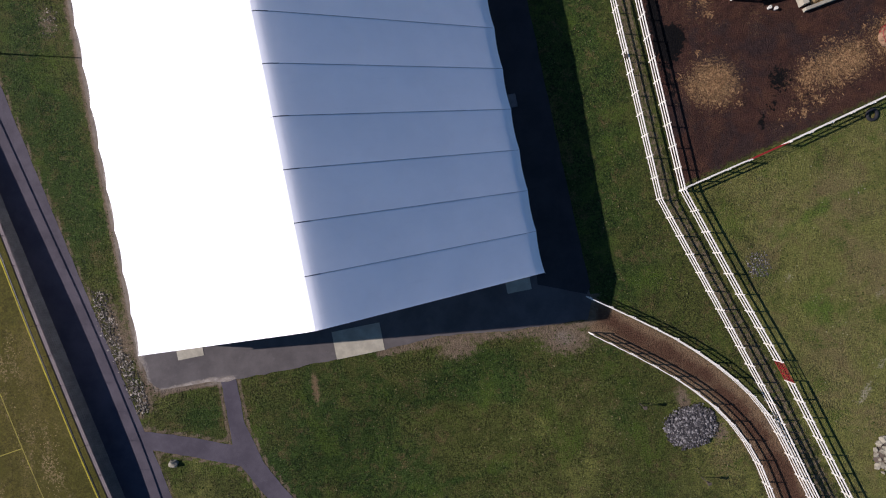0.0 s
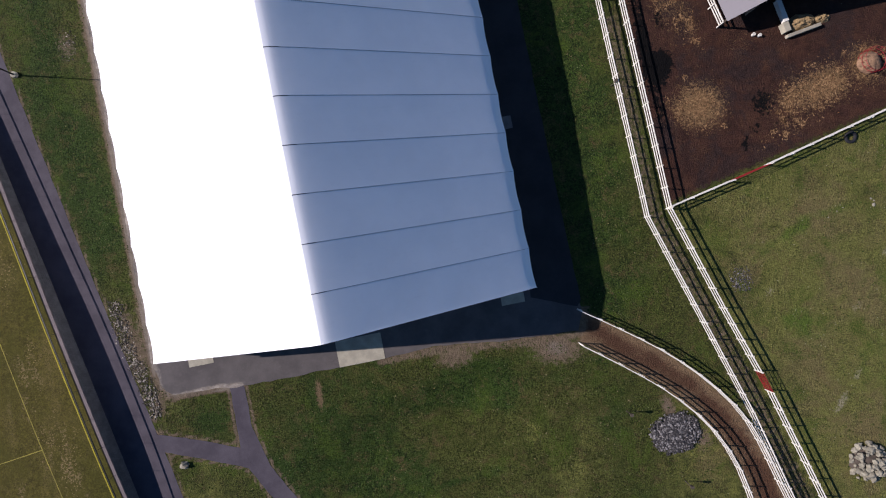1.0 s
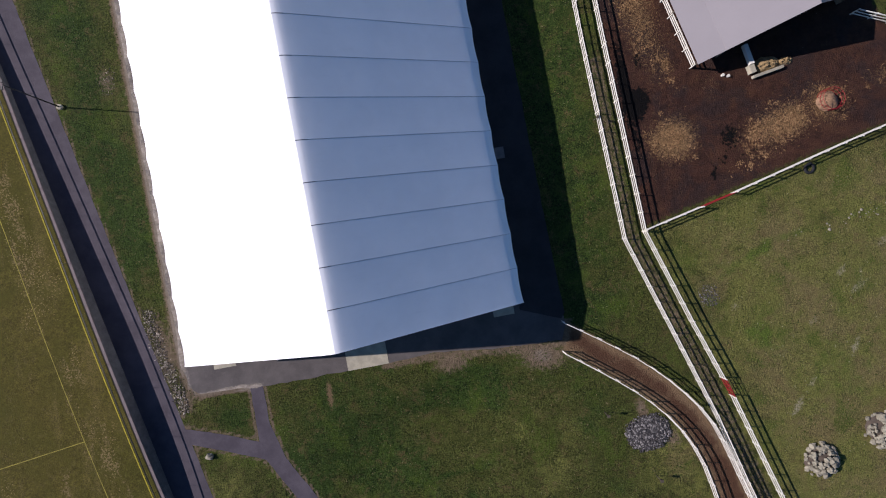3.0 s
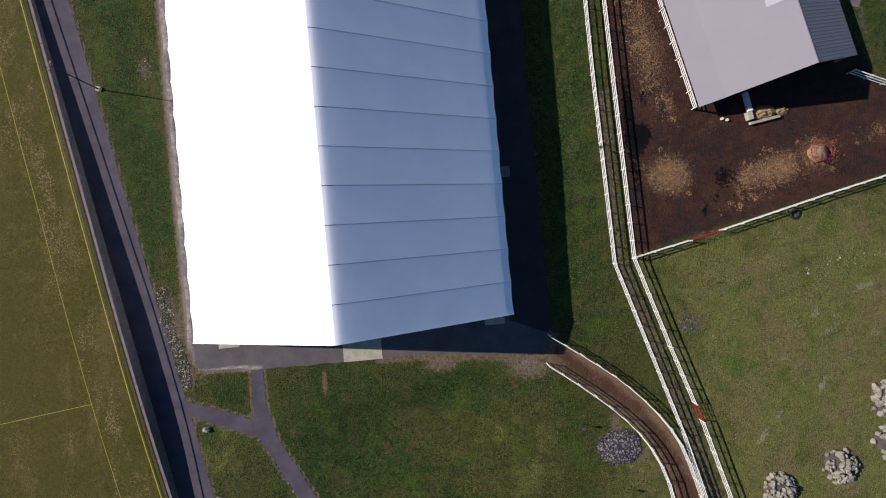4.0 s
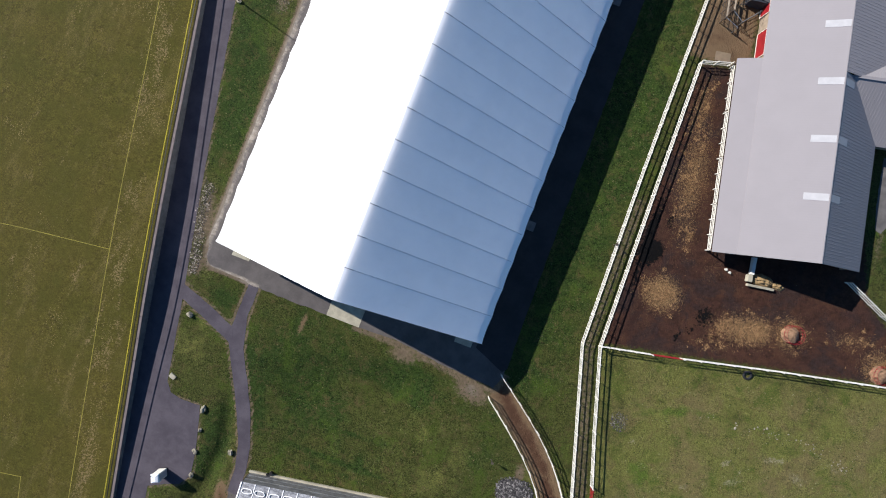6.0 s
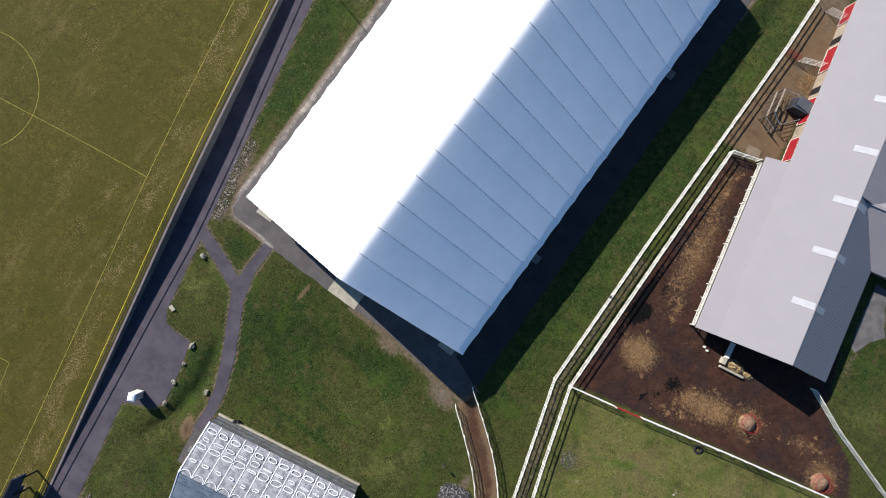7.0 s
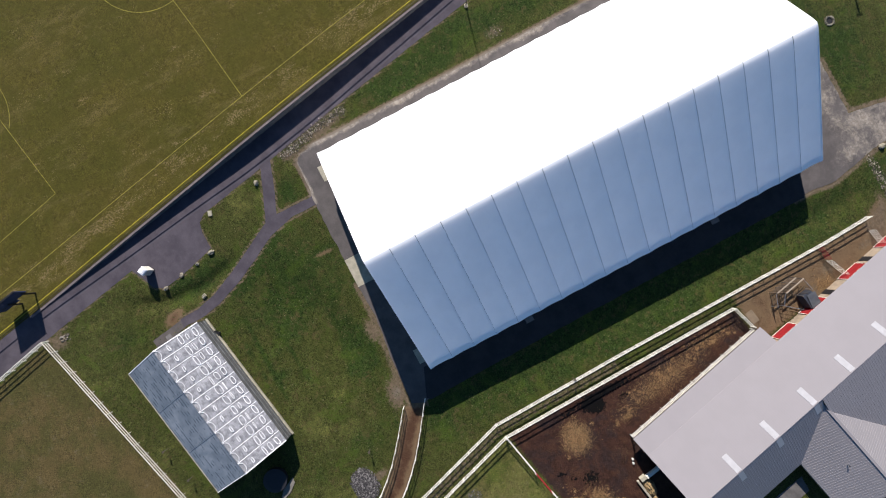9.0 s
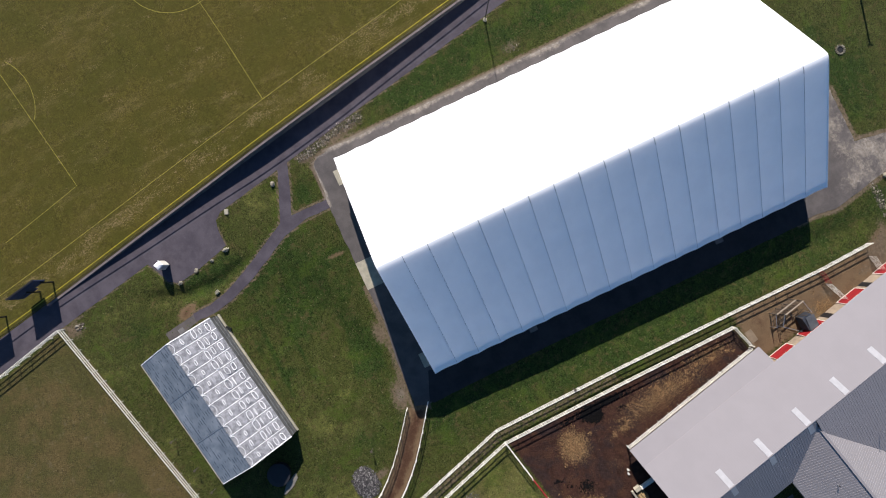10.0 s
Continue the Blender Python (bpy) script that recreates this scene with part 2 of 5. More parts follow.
def make_asphalt(name, dark, lite, silt=False):
    n = Nodes(name)
    a, b, c = n.noise(0.35, 6, 0.65), n.noise(30.0, 4, 0.8), n.noise(1.7, 6, 0.7)
    col = n.mix(n.span(a, 0.3, 0.7), dark, lite)
    col = n.mix(n.span(c, 0.55, 0.8, 0.0, 0.35), col, tuple(x * 1.5 for x in lite))
    col = n.mix(n.span(b, 0.45, 0.8, 0.0, 0.35), col, tuple(x * 0.5 for x in dark))
    if silt:
        xyz = n.add("ShaderNodeSeparateXYZ")
        n.link(n.pos, xyz.inputs[0])
        m = n.math("MAXIMUM", n.span(xyz.outputs[0], -19.2, -20.9, 0.0, 0.85), n.math("MULTIPLY", n.span(xyz.outputs[1], 65.0, 76.0), 0.74))
        m = n.math("MAXIMUM", m, n.math("MULTIPLY", n.span(xyz.outputs[0], -10.5, -13.0), n.span(xyz.outputs[1], -3.3, -4.2)))
        m = n.math("ADD", m, n.math("MULTIPLY", n.math("SUBTRACT", n.noise(0.22, 5, 0.6), 0.5), 1.5))
        m = n.math("ADD", m, n.math("MULTIPLY", n.math("SUBTRACT", n.noise(1.3, 8, 0.72, distort=0.8), 0.5), 0.9))
        col = n.mix(n.span(m, 0.55, 1.05, 0.0, 0.95), col, n.mix(n.span(n.noise(1.8, 7, 0.7), 0.35, 0.65), (0.190, 0.160, 0.128), (0.330, 0.290, 0.240)))
    n.bump(b, 0.006)
    return n.done(col, 0.9, 0.0, 0.25)


def make_fabric():
    n = Nodes("white_roof_fabric")
    a, b = n.noise(0.25, 5, 0.6), n.noise(2.5, 5, 0.7, stretch=(0.25, 1.0, 0.25))
    col = n.mix(n.span(a, 0.3, 0.7), (0.835, 0.845, 0.855), (0.89, 0.895, 0.90))
    col = n.mix(n.span(b, 0.55, 0.85, 0.0, 0.18), col, (0.60, 0.61, 0.62))
    n.bump(a, 0.05, 0.4)
    return n.done(col, 0.42, 0.0, 0.4)


def make_ribbed(name, colour, angle, pitch=0.32, dark=0.75):
    """Ribbed steel sheet; the ribs run down the slope, across the given direction."""
    n = Nodes(name)
    m = n.add("ShaderNodeMapping")
    m.inputs["Rotation"].default_value = (0, 0, radians(-angle))
    n.link(n.pos, m.inputs["Vector"])
    w = n.add("ShaderNodeTexWave", wave_type="BANDS", bands_direction="Y", wave_profile="SIN")
    w.inputs["Scale"].default_value = 0.314 / pitch
    n.link(m.outputs["Vector"], w.inputs["Vector"])
    a, b = n.noise(0.3, 5), n.noise(4.0, 6, 0.7)
    col = n.mix(n.span(a, 0.3, 0.7), tuple(c * 0.96 for c in colour), colour)
    col = n.mix(n.span(b, 0.5, 0.85, 0.0, 0.18), col, tuple(c * dark for c in colour))
    n.bump(w.outputs["Fac"], 0.003, 0.6)
    return n.done(col, 0.55, 0.0, 0.35)


MAT_GROUND, MAT_FIELD = make_ground(), make_field()
MAT_PATH = make_asphalt("footpath_asphalt", (0.052, 0.0445, 0.0545), (0.082, 0.0710, 0.0830))
MAT_APRON = make_asphalt("apron_asphalt", (0.070, 0.062, 0.059), (0.106, 0.094, 0.088), True)
MAT_FABRIC = make_fabric()
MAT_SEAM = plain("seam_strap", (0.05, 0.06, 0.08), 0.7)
MAT_CONCRETE = plain("pale_concrete", (0.365, 0.334, 0.251), 0.9, vary=0.3, scale=0.8)
MAT_BLOCK = plain("wall_block", (0.152, 0.144, 0.141), 0.92, vary=0.35, scale=1.2)
MAT_CAP = plain("wall_cap", (0.175, 0.141, 0.133), 0.9, vary=0.25)
MAT_WHITE = plain("white_fence_paint", (0.74, 0.71, 0.62), 0.55, vary=0.14, fine=9.0)
MAT_RED = plain("red_gate_paint", (0.274, 0.014, 0.018), 0.5, vary=0.3)
MAT_BLACK = plain("black_steel", (0.018, 0.018, 0.020), 0.5, 0.3, spec=0.5)
MAT_STEEL = plain("galvanised_steel", (0.42, 0.43, 0.44), 0.42, 0.8)
MAT_YELLOW = plain("yellow_line_paint", (0.380, 0.319, 0.023), 0.9, vary=0.3, fine=6.0)
MAT_YELLOW_DIM = plain("faded_yellow_line_paint", (0.265, 0.228, 0.036), 0.9, vary=0.4, fine=5.0)
BARN_ANGLE = 13.1
MAT_BARN = make_ribbed("grey_roof_steel", (0.246, 0.228, 0.233), BARN_ANGLE)
MAT_WING = make_ribbed("grey_wing_roof_steel", (0.243, 0.226, 0.229), BARN_ANGLE + 90)
MAT_CREAM = plain("cream_wall_boards", (0.285, 0.225, 0.160), 0.8)
MAT_SKYLIGHT = plain("translucent_skylight_sheet", (0.395, 0.388, 0.395), 0.4, vary=0.1)
MAT_STONE = plain("pale_boulder", (0.275, 0.25, 0.185), 0.95, vary=0.4, scale=2.5, bump=0.03)
MAT_GRAVEL = plain("blue_grey_crushed_stone", (0.053, 0.051, 0.053), 0.95, vary=0.5, scale=3.0)
MAT_HAY = plain("hay", (0.274, 0.190, 0.091), 0.95, vary=0.45, scale=5, fine=30, bump=0.02)
MAT_DARKWOOD = plain("old_timber", (0.084, 0.065, 0.049), 0.9, vary=0.4)
MAT_NAVY = plain("navy_canopy_cloth", (0.020, 0.032, 0.075), 0.75, vary=0.3)
MAT_RUBBER = plain("tyre_rubber", (0.012, 0.012, 0.013), 0.8)

# ---------------------------------------------------------------- geometry helpers


class Geo:
    """Collects vertices and faces for one mesh."""

    def __init__(self):
        self.v, self.f = [], []

    def poly(self, pts):
        k = len(self.v)
        self.v += [tuple(p) for p in pts]
        self.f.append(tuple(range(k, k + len(pts))))
        return self

    def hexa(self, a, b):
        """Two rings of four points each, joined into a closed block."""
        k = len(self.v)
        self.v += [tuple(p) for p in (*a, *b)]
        self.f += [tuple(k + i for i in q) for q in ((3, 2, 1, 0), (4, 5, 6, 7), (0, 1, 5, 4), (1, 2, 6, 5), (2, 3, 7, 6), (3, 0, 4, 7))]
        return self

    def box(self, c, s, turn=0.0):
        ca, sa = math.cos(radians(turn)), math.sin(radians(turn))
        def at(x, y, z):
            return (c[0] + x * ca - y * sa, c[1] + x * sa + y * ca, c[2] + z)
        x, y, z = s[0] / 2, s[1] / 2, s[2] / 2
        q = ((-x, -y), (x, -y), (x, y), (-x, y))
        return self.hexa([at(a, b, -z) for a, b in q], [at(a, b, z) for a, b in q])

    def beam(self, a, b, w, h):
        """A bar of width w and height h from a to b."""
        a, b = Vector(a), Vector(b)
        d = (b - a).normalized()
        side = d.cross(Vector((0, 0, 1)))
        side = side.normalized() if side.length > 1e-4 else Vector((1, 0, 0))
        up = side.cross(d)
        o = [side * (x * w / 2) + up * (y * h / 2) for x, y in ((-1, -1), (1, -1), (1, 1), (-1, 1))]
        return self.hexa([a + p for p in o], [b + p for p in o])

    def tube(self, pts, r, n=8, close=True):
        k, pts = len(self.v), [Vector(p) for p in pts]
        rr = r if isinstance(r, (list, tuple)) else [r] * len(pts)
        for i, p in enumerate(pts):
            d = (pts[min(i + 1, len(pts) - 1)] - pts[max(i - 1, 0)]).normalized()
            s = d.cross(Vector((0, 0, 1)) if abs(d.z) < 0.95 else Vector((1, 0, 0))).normalized()
            u = s.cross(d)
            self.v += [tuple(p + (s * math.cos(t) + u * math.sin(t)) * rr[i]) for t in (2 * math.pi * j / n for j in range(n))]
        for i in range(len(pts) - 1):
            for j in range(n):
                j2 = (j + 1) % n
                self.f.append((k + i * n + j, k + i * n + j2, k + i * n + n + j2, k + i * n + n + j))
        if close:
            self.f += [tuple(k + j for j in reversed(range(n))), tuple(k + (len(pts) - 1) * n + j for j in range(n))]
        return self

    def prism(self, pts, z0, z1):
        k, m = len(self.v), len(pts)
        self.v += [(x, y, z0) for x, y in pts] + [(x, y, z1) for x, y in pts]
        self.f += [tuple(k + m + i for i in range(m)), tuple(k + i for i in reversed(range(m)))]
        self.f += [(k + i, k + (i + 1) % m, k + m + (i + 1) % m, k + m + i) for i in range(m)]
        return self

    def grid(self, rows):
        """A sheet over rows of points."""
        k, m = len(self.v), len(rows[0])
        for r in rows:
            self.v += [tuple(p) for p in r]
        for i in range(len(rows) - 1):
            for j in range(m - 1):
                a = k + i * m + j
                self.f.append((a, a + 1, a + m + 1, a + m))
        return self

    def rock(self, c, r, squash=0.65, n=1):
        """One angular stone."""
        bm = bmesh.new()
        bmesh.ops.create_icosphere(bm, subdivisions=n, radius=1.0)
        k = len(self.v)
        t = Matrix.Rotation(random.uniform(0, 6.28), 3, "Z")
        sx, sy = random.uniform(0.75, 1.25), random.uniform(0.75, 1.25)
        for v in bm.verts:
            p = t @ Vector((v.co.x * sx, v.co.y * sy, v.co.z * squash)) * (r * random.uniform(0.62, 1.22))
            self.v.append((c[0] + p.x, c[1] + p.y, c[2] + p.z))
        self.f += [tuple(k + v.index for v in f.verts) for f in bm.faces]
        bm.free()
        return self

    def mesh(self, name, smooth=False):
        me = bpy.data.meshes.new(name)
        me.from_pydata(self.v, [], self.f)
        if smooth:
            me.polygons.foreach_set("use_smooth", [True] * len(me.polygons))
        me.update()
        return me


def part(name, geo, material, parent=None, label="", smooth=False, kind=""):
    me = geo if isinstance(geo, bpy.types.Mesh) else geo.mesh(name, smooth)
    if material and not me.materials:
        me.materials.append(material)
    ob = new(name, me)
    ob.parent = parent
    return tagged(ob, label, kind=kind)


def thing(name, label, category, group="", kind="", at=(0, 0, 0), turn=0.0):
    ob = new(name)
    ob.empty_display_size = 0.3
    ob.matrix_basis = pose(*at, 0, 0, turn)
    return tagged(ob, label, category, group, kind)


def solid(name, geo, material, label, category, group="", kind="", smooth=False):
    return tagged(part(name, geo, material, None, "", smooth), label, category, group, kind)


def curve_through(pts, step):
    """Points every step metres along a smooth curve through pts."""
    p = [Vector((*q, 0)) for q in pts]
    p = [p[0] * 2 - p[1]] + p + [p[-1] * 2 - p[-2]]
    dense = []
    for i in range(1, len(p) - 2):
        for k in range(24):
            t = k / 24
            dense.append(0.5 * (2 * p[i] + (p[i + 1] - p[i - 1]) * t + (2 * p[i - 1] - 5 * p[i] + 4 * p[i + 1] - p[i + 2]) * t * t + (3 * p[i] - p[i - 1] - 3 * p[i + 1] + p[i + 2]) * t ** 3))
    dense.append(p[-2])
    out, left = [dense[0]], step
    for a, b in zip(dense, dense[1:]):
        d = (b - a).length
        while d >= left:
            a = a + (b - a) * (left / d)
            out.append(a)
            d, left = (b - a).length, step
        left -= d
    if (out[-1] - dense[-1]).length > step * 0.4:
        out.append(dense[-1])
    return out


def evenly(pts, step):
    """Points about every step metres along straight stretches, keeping the corners."""
    out = []
    for a, b in zip(pts, pts[1:]):
        a, b = Vector((*a, 0)), Vector((*b, 0))
        m = max(1, round((b - a).length / step))
        out += [a + (b - a) * (i / m) for i in range(m)]
    return out + [Vector((*pts[-1], 0))]


# ---------------------------------------------------------------- ground
DIRT_YARD = [(33.6, 5.2), (60, 11.2), (76, 14.8), (73, 19.5), (66, 23.2), (56, 47), (40, 47.5), (33, 46)]
YARD_NORTH = [(30.3, 46), (40, 47), (36, 72), (33, 77), (27, 75.5), (30, 70.5)]
LANE = [(30.9, 62), (32.6, 46), (33.3, 5), (39.4, -14), (43, -27.2), (47.5, -44), (44, -44), (39.2, -25), (31.3, 4.4), (30.7, 27.5)]
BROWN = [(22.4, -3.2), (26.4, -6.3), (30.2, -9.3), (33.6, -12.6), (36.4, -16.3), (38.2, -20), (39.6, -24), (42, -36), (38, -36), (36.2, -27), (35.2, -22.3), (34.2, -19.4), (32.6, -16.6), (29.5, -13.0), (25.8, -9.9), (22, -6.9)]


def off(px, py, poly):
    """Signed distance to a polygon, inside positive, for arrays."""
    d = np.full(px.shape, 1e9)
    inside = np.zeros(px.shape, bool)
    for (x0, y0), (x1, y1) in zip(poly, poly[1:] + poly[:1]):
        ex, ey = x1 - x0, y1 - y0
        t = np.clip(((px - x0) * ex + (py - y0) * ey) / (ex * ex + ey * ey), 0, 1)
        d = np.minimum(d, np.hypot(px - x0 - t * ex, py - y0 - t * ey))
        cross = ((y0 > py) != (y1 > py)) & (px < ex * (py - y0) / (ey if ey else 1e-9) + x0)
        inside ^= cross
    return np.where(inside, d, -d)


def soft(d, w):
    """0..1 across a band w wide on either side of an edge."""
    return np.clip(0.5 + d / (2 * w), 0, 1)


def spot(px, py, x, y, rx, ry=None, turn=0.0):
    ry = ry or rx
    c, s = math.cos(radians(turn)), math.sin(radians(turn))
    u, v = (px - x) * c + (py - y) * s, -(px - x) * s + (py - y) * c
    return np.clip(1.15 - 0.62 * np.hypot(u / rx, v / ry), 0, 1)


def terrain(px, py):
    """The lawn's hollows: a bank south of the hall, a ditch below the asphalt bay and a swale along the hall's shaded side."""
    along, past = (px - 3.6) * 0.978 + (py + 10.3) * 0.214, (px - 3.6) * 0.214 - (py + 10.3) * 0.978
    fall = np.clip(past / 5.0 + 0.5, 0, 1)
    z = -0.85 * fall * fall * (3 - 2 * fall) * np.exp(-(np.maximum(past, 0) / 9.0) ** 2 - (along / 9.5) ** 4)
    ditch = px - np.interp(py, [-43, -37, -31, -25, -19.5], [-13.5, -11.4, -9.5, -9.2, -10.6])
    z = z - 0.62 * np.exp(-(ditch / np.where(ditch < 0, 1.0, 1.3)) ** 2) * np.clip((py + 39) / 5, 0, 1) * np.clip((-18.5 - py) / 4, 0, 1)
    run = np.clip((py - 4) / 12, 0, 1) * np.clip((75 - py) / 6, 0, 1)
    z = z - (0.22 + 0.30 * np.clip(py / 66, 0, 1)) * run * np.exp(-((px - 26.4) / 1.9) ** 2)
    rough = np.sin(px * 0.83 + 1.3 * np.sin(py * 0.37)) * np.sin(py * 0.71 + 1.1 * np.sin(px * 0.29))
    lawn = np.clip(np.minimum(off(px, py, LAWN_EDGE), 3.0) / 3.0, 0, 1)
    return z + 0.06 * rough * lawn


LAWN_EDGE = [(-3.5, -8), (20, -8.5), (30, -20), (20, -34), (8, -33), (-3.5, -29), (-7.5, -17)]


def build_ground():
    def axis(lo, hi, far):
        mid = np.arange(lo, hi + 0.01, 0.5)
        return np.concatenate([[-far, -far / 4, lo - 150, lo - 40, lo - 10], mid, [hi + 10, hi + 40, hi + 150, far / 4, far]])
    xs, ys = axis(-36, 90, 2500), axis(-66, 98, 2500)
    px, py = np.meshgrid(xs, ys)
    nx, ny = len(xs), len(ys)
    co = np.stack([px.ravel(), py.ravel(), terrain(px, py).ravel()], 1)
    i = (np.arange(ny - 1)[:, None] * nx + np.arange(nx - 1)[None, :]).ravel()
    faces = np.stack([i, i + 1, i + nx + 1, i + nx], 1)
    me = bpy.data.meshes.new("ground")
    me.from_pydata(co.tolist(), [], faces.tolist())
    me.polygons.foreach_set("use_smooth", [True] * len(me.polygons))
    dirt = np.maximum(soft(off(px, py, DIRT_YARD), 1.2), soft(off(px, py, YARD_NORTH), 1.2) * 0.6)
    dirt = np.maximum(dirt, 0.30 * soft(off(px, py, LANE), 0.5))
    brown = np.maximum(soft(off(px, py, BROWN), 1.25), soft(off(px, py, YARD_NORTH), 1.5) * 0.70)
    brown = np.maximum(brown, 0.36 * soft(off(px, py, LANE), 0.5))
    brown = np.maximum(brown, 0.40 * soft(off(px, py, [(30.9, 46), (31.1, 24), (33.0, 24), (32.8, 46)]), 0.5))
    brown = np.maximum(brown, 0.36 * spot(px, py, 32.5, -22.5, 3.0, 4.0))
    brown = np.maximum(brown, 0.36 * spot(px, py, -12.6, -43, 2.8, 8.5, 8))
    brown = np.maximum(brown, 0.78 * spot(px, py, -6.9, -32.1, 1.2, 2.2, 20))
    brown = np.maximum(brown, 0.62 * spot(px, py, -5.0, -6.9, 0.6, 2.3))
    straw = np.zeros(px.shape)
    for x, y, rx, ry, a, s in ((39.0, 14.6, 2.6, 2.3, 0, 0.95), (51.4, 14.0, 4.6, 2.3, 14, 0.72), (53.2, 14.4, 2.2, 2.0, 0, 0.85), (48.5, 13.4, 1.4, 1.3, 0, 0.7),
                               (48.3, 10.6, 4.0, 1.3, 14, 0.42), (57.4, 15.6, 2.6, 2.4, 0, 0.75), (70.6, 15.8, 3.0, 2.6, 0, 0.7), (66, 17.8, 4.0, 1.4, 10, 0.5),
                               (37.4, 31, 2.6, 9.5, 9, 0.62), (35.2, 40, 1.7, 6.0, 4, 0.58), (39.6, 23.5, 1.2, 3.0, 10, 0.55), (36.3, 60.5, 1.8, 2.2, 0, 0.75),
                               (35.7, 66, 1.5, 2.0, 0, 0.5), (44.6, 20.2, 2.0, 1.6, 0, 0.35)):
        straw = np.maximum(straw, s * spot(px, py, x, y, rx, ry, a))
    sand = 0.50 * soft(off(px, py, LANE), 0.5) * (py < 26)
    apron = off(px, py, APRON)
    sand = np.maximum(sand, 0.95 * np.clip(1 - np.abs(apron + 0.1) / 1.0, 0, 1) * (py > -4.9) * (px < -12))
    sand = np.maximum(sand, 0.61 * np.clip(1.25 - np.abs(apron + 0.3) / 1.0, 0, 1) * ((py < -3) & (px > 1)))
    sand = np.maximum(sand, 0.75 * np.clip(1 - np.abs(apron + 0.3) / 1.1, 0, 1) * (py > 62))
    sand = np.maximum(sand, 0.6 * soft(off(px, py, YARD_NORTH), 1.5) * np.clip((py - 68) / 3, 0, 1))
    path = np.maximum.reduce([off(px, py, p) for p in (FOOT_A, FOOT_B)])
    sand = np.maximum(sand, 0.66 * np.clip(1.2 - np.abs(path + 0.15) / 0.5, 0, 1))
    sand = np.maximum(sand, 0.58 * np.clip(1.2 - np.abs(off(px, py, LANE_ASPHALT) + 0.15) / 0.5, 0, 1))
    for x, y, rx, ry, a, s in ((-22.4, 2.2, 0.9, 5.2, 8, 0.66), (-21.0, -4.6, 1.0, 2.2, 0, 0.62), (28, 82, 4.0, 1.6, 10, 0.75), (29, 75, 3.0, 1.2, 0, 0.55), (-23.5, 33.0, 1.5, 2.4, 10, 0.52), (-0.3, 81.2, 1.0, 1.0, 0, 0.7), (19.6, -7.0, 3.2, 1.9, -15, 0.74), (9.3, -5.9, 2.6, 1.3, 0, 0.66), (39.8, -3.8, 1.2, 1.5, 0, 0.4),
                               (29.7, -15.2, 0.8, 1.8, 10, 0.72), (32.6, -19.0, 1.2, 1.6, 0, 0.62), (66.3, 40.1, 2.6, 2.2, 10, 0.61), (64.6, 31.5, 0.8, 5.0, 8, 0.5), (34.2, 62.5, 1.6, 2.4, 0, 0.58), (36.3, 58.6, 1.5, 1.6, 0, 0.64), (33.6, 69.5, 1.4, 2.6, 10, 0.56), (35.3, 54.5, 1.2, 2.0, 0, 0.52),
                               (-12.0, -49.6, 2.0, 2.4, 0, 0.62), (24.2, -29.5, 0.7, 2.0, -40, 0.6), (37.5, -19.5, 0.6, 1.5, 20, 0.6)):
        sand = np.maximum(sand, s * spot(px, py, x, y, rx, ry, a))
    dry = np.full(px.shape, 0.14)
    pasture = soft(off(px, py, SOUTH_PASTURE), 0.4)
    inner = off(px, py, EAST_PADDOCK)
    dry = np.where(inner > 0, 0.90 - 0.36 * np.clip(1 - inner / 9, 0, 1), dry)
    dry = np.maximum(dry, 0.27 * spot(px, py, 18, -17, 9, 7, -10))
    dry = np.maximum(dry, 0.20 * spot(px, py, -12, -44, 9, 9))
    dry = np.maximum(dry, 0.7 * spot(px, py, 33, -21, 4, 6))
    dry = np.maximum(dry, 0.42 * spot(px, py, -17, -15, 4, 5))
    dry = np.maximum(dry, 0.24 * spot(px, py, 24, -32, 9, 10))
    for x, y, rx, ry, a, s in ((61.5, -1.2, 3.2, 0.9, 15, 1.45), (55.3, -3.9, 1.8, 0.8, 40, 1.4), (56.9, -6.0, 2.6, 0.9, 25, 1.45), (55.3, -12.7, 2.4, 0.7, 60, 1.5), (51.1, -8.9, 1.8, 0.8, 30, 1.35), (62.3, -6.8, 1.6, 0.8, 10, 1.4),
                               (65.1, -2.5, 2.6, 1.2, -20, 1.35), (42.7, -5.6, 1.6, 1.3, 0, 1.3), (47.4, -18.3, 2.2, 0.7, 48, 1.6), (49.6, -15.9, 1.6, 0.6, 55, 1.45), (57.5, -4.3, 0.9, 1.6, 0, 1.35), (69.5, 0.6, 2.4, 0.8, -25, 1.35)):
        dry = np.maximum(dry, s * spot(px, py, x, y, rx, ry, a))
    lush = 0.95 * spot(px, py, -3, -14, 8, 9, 25)
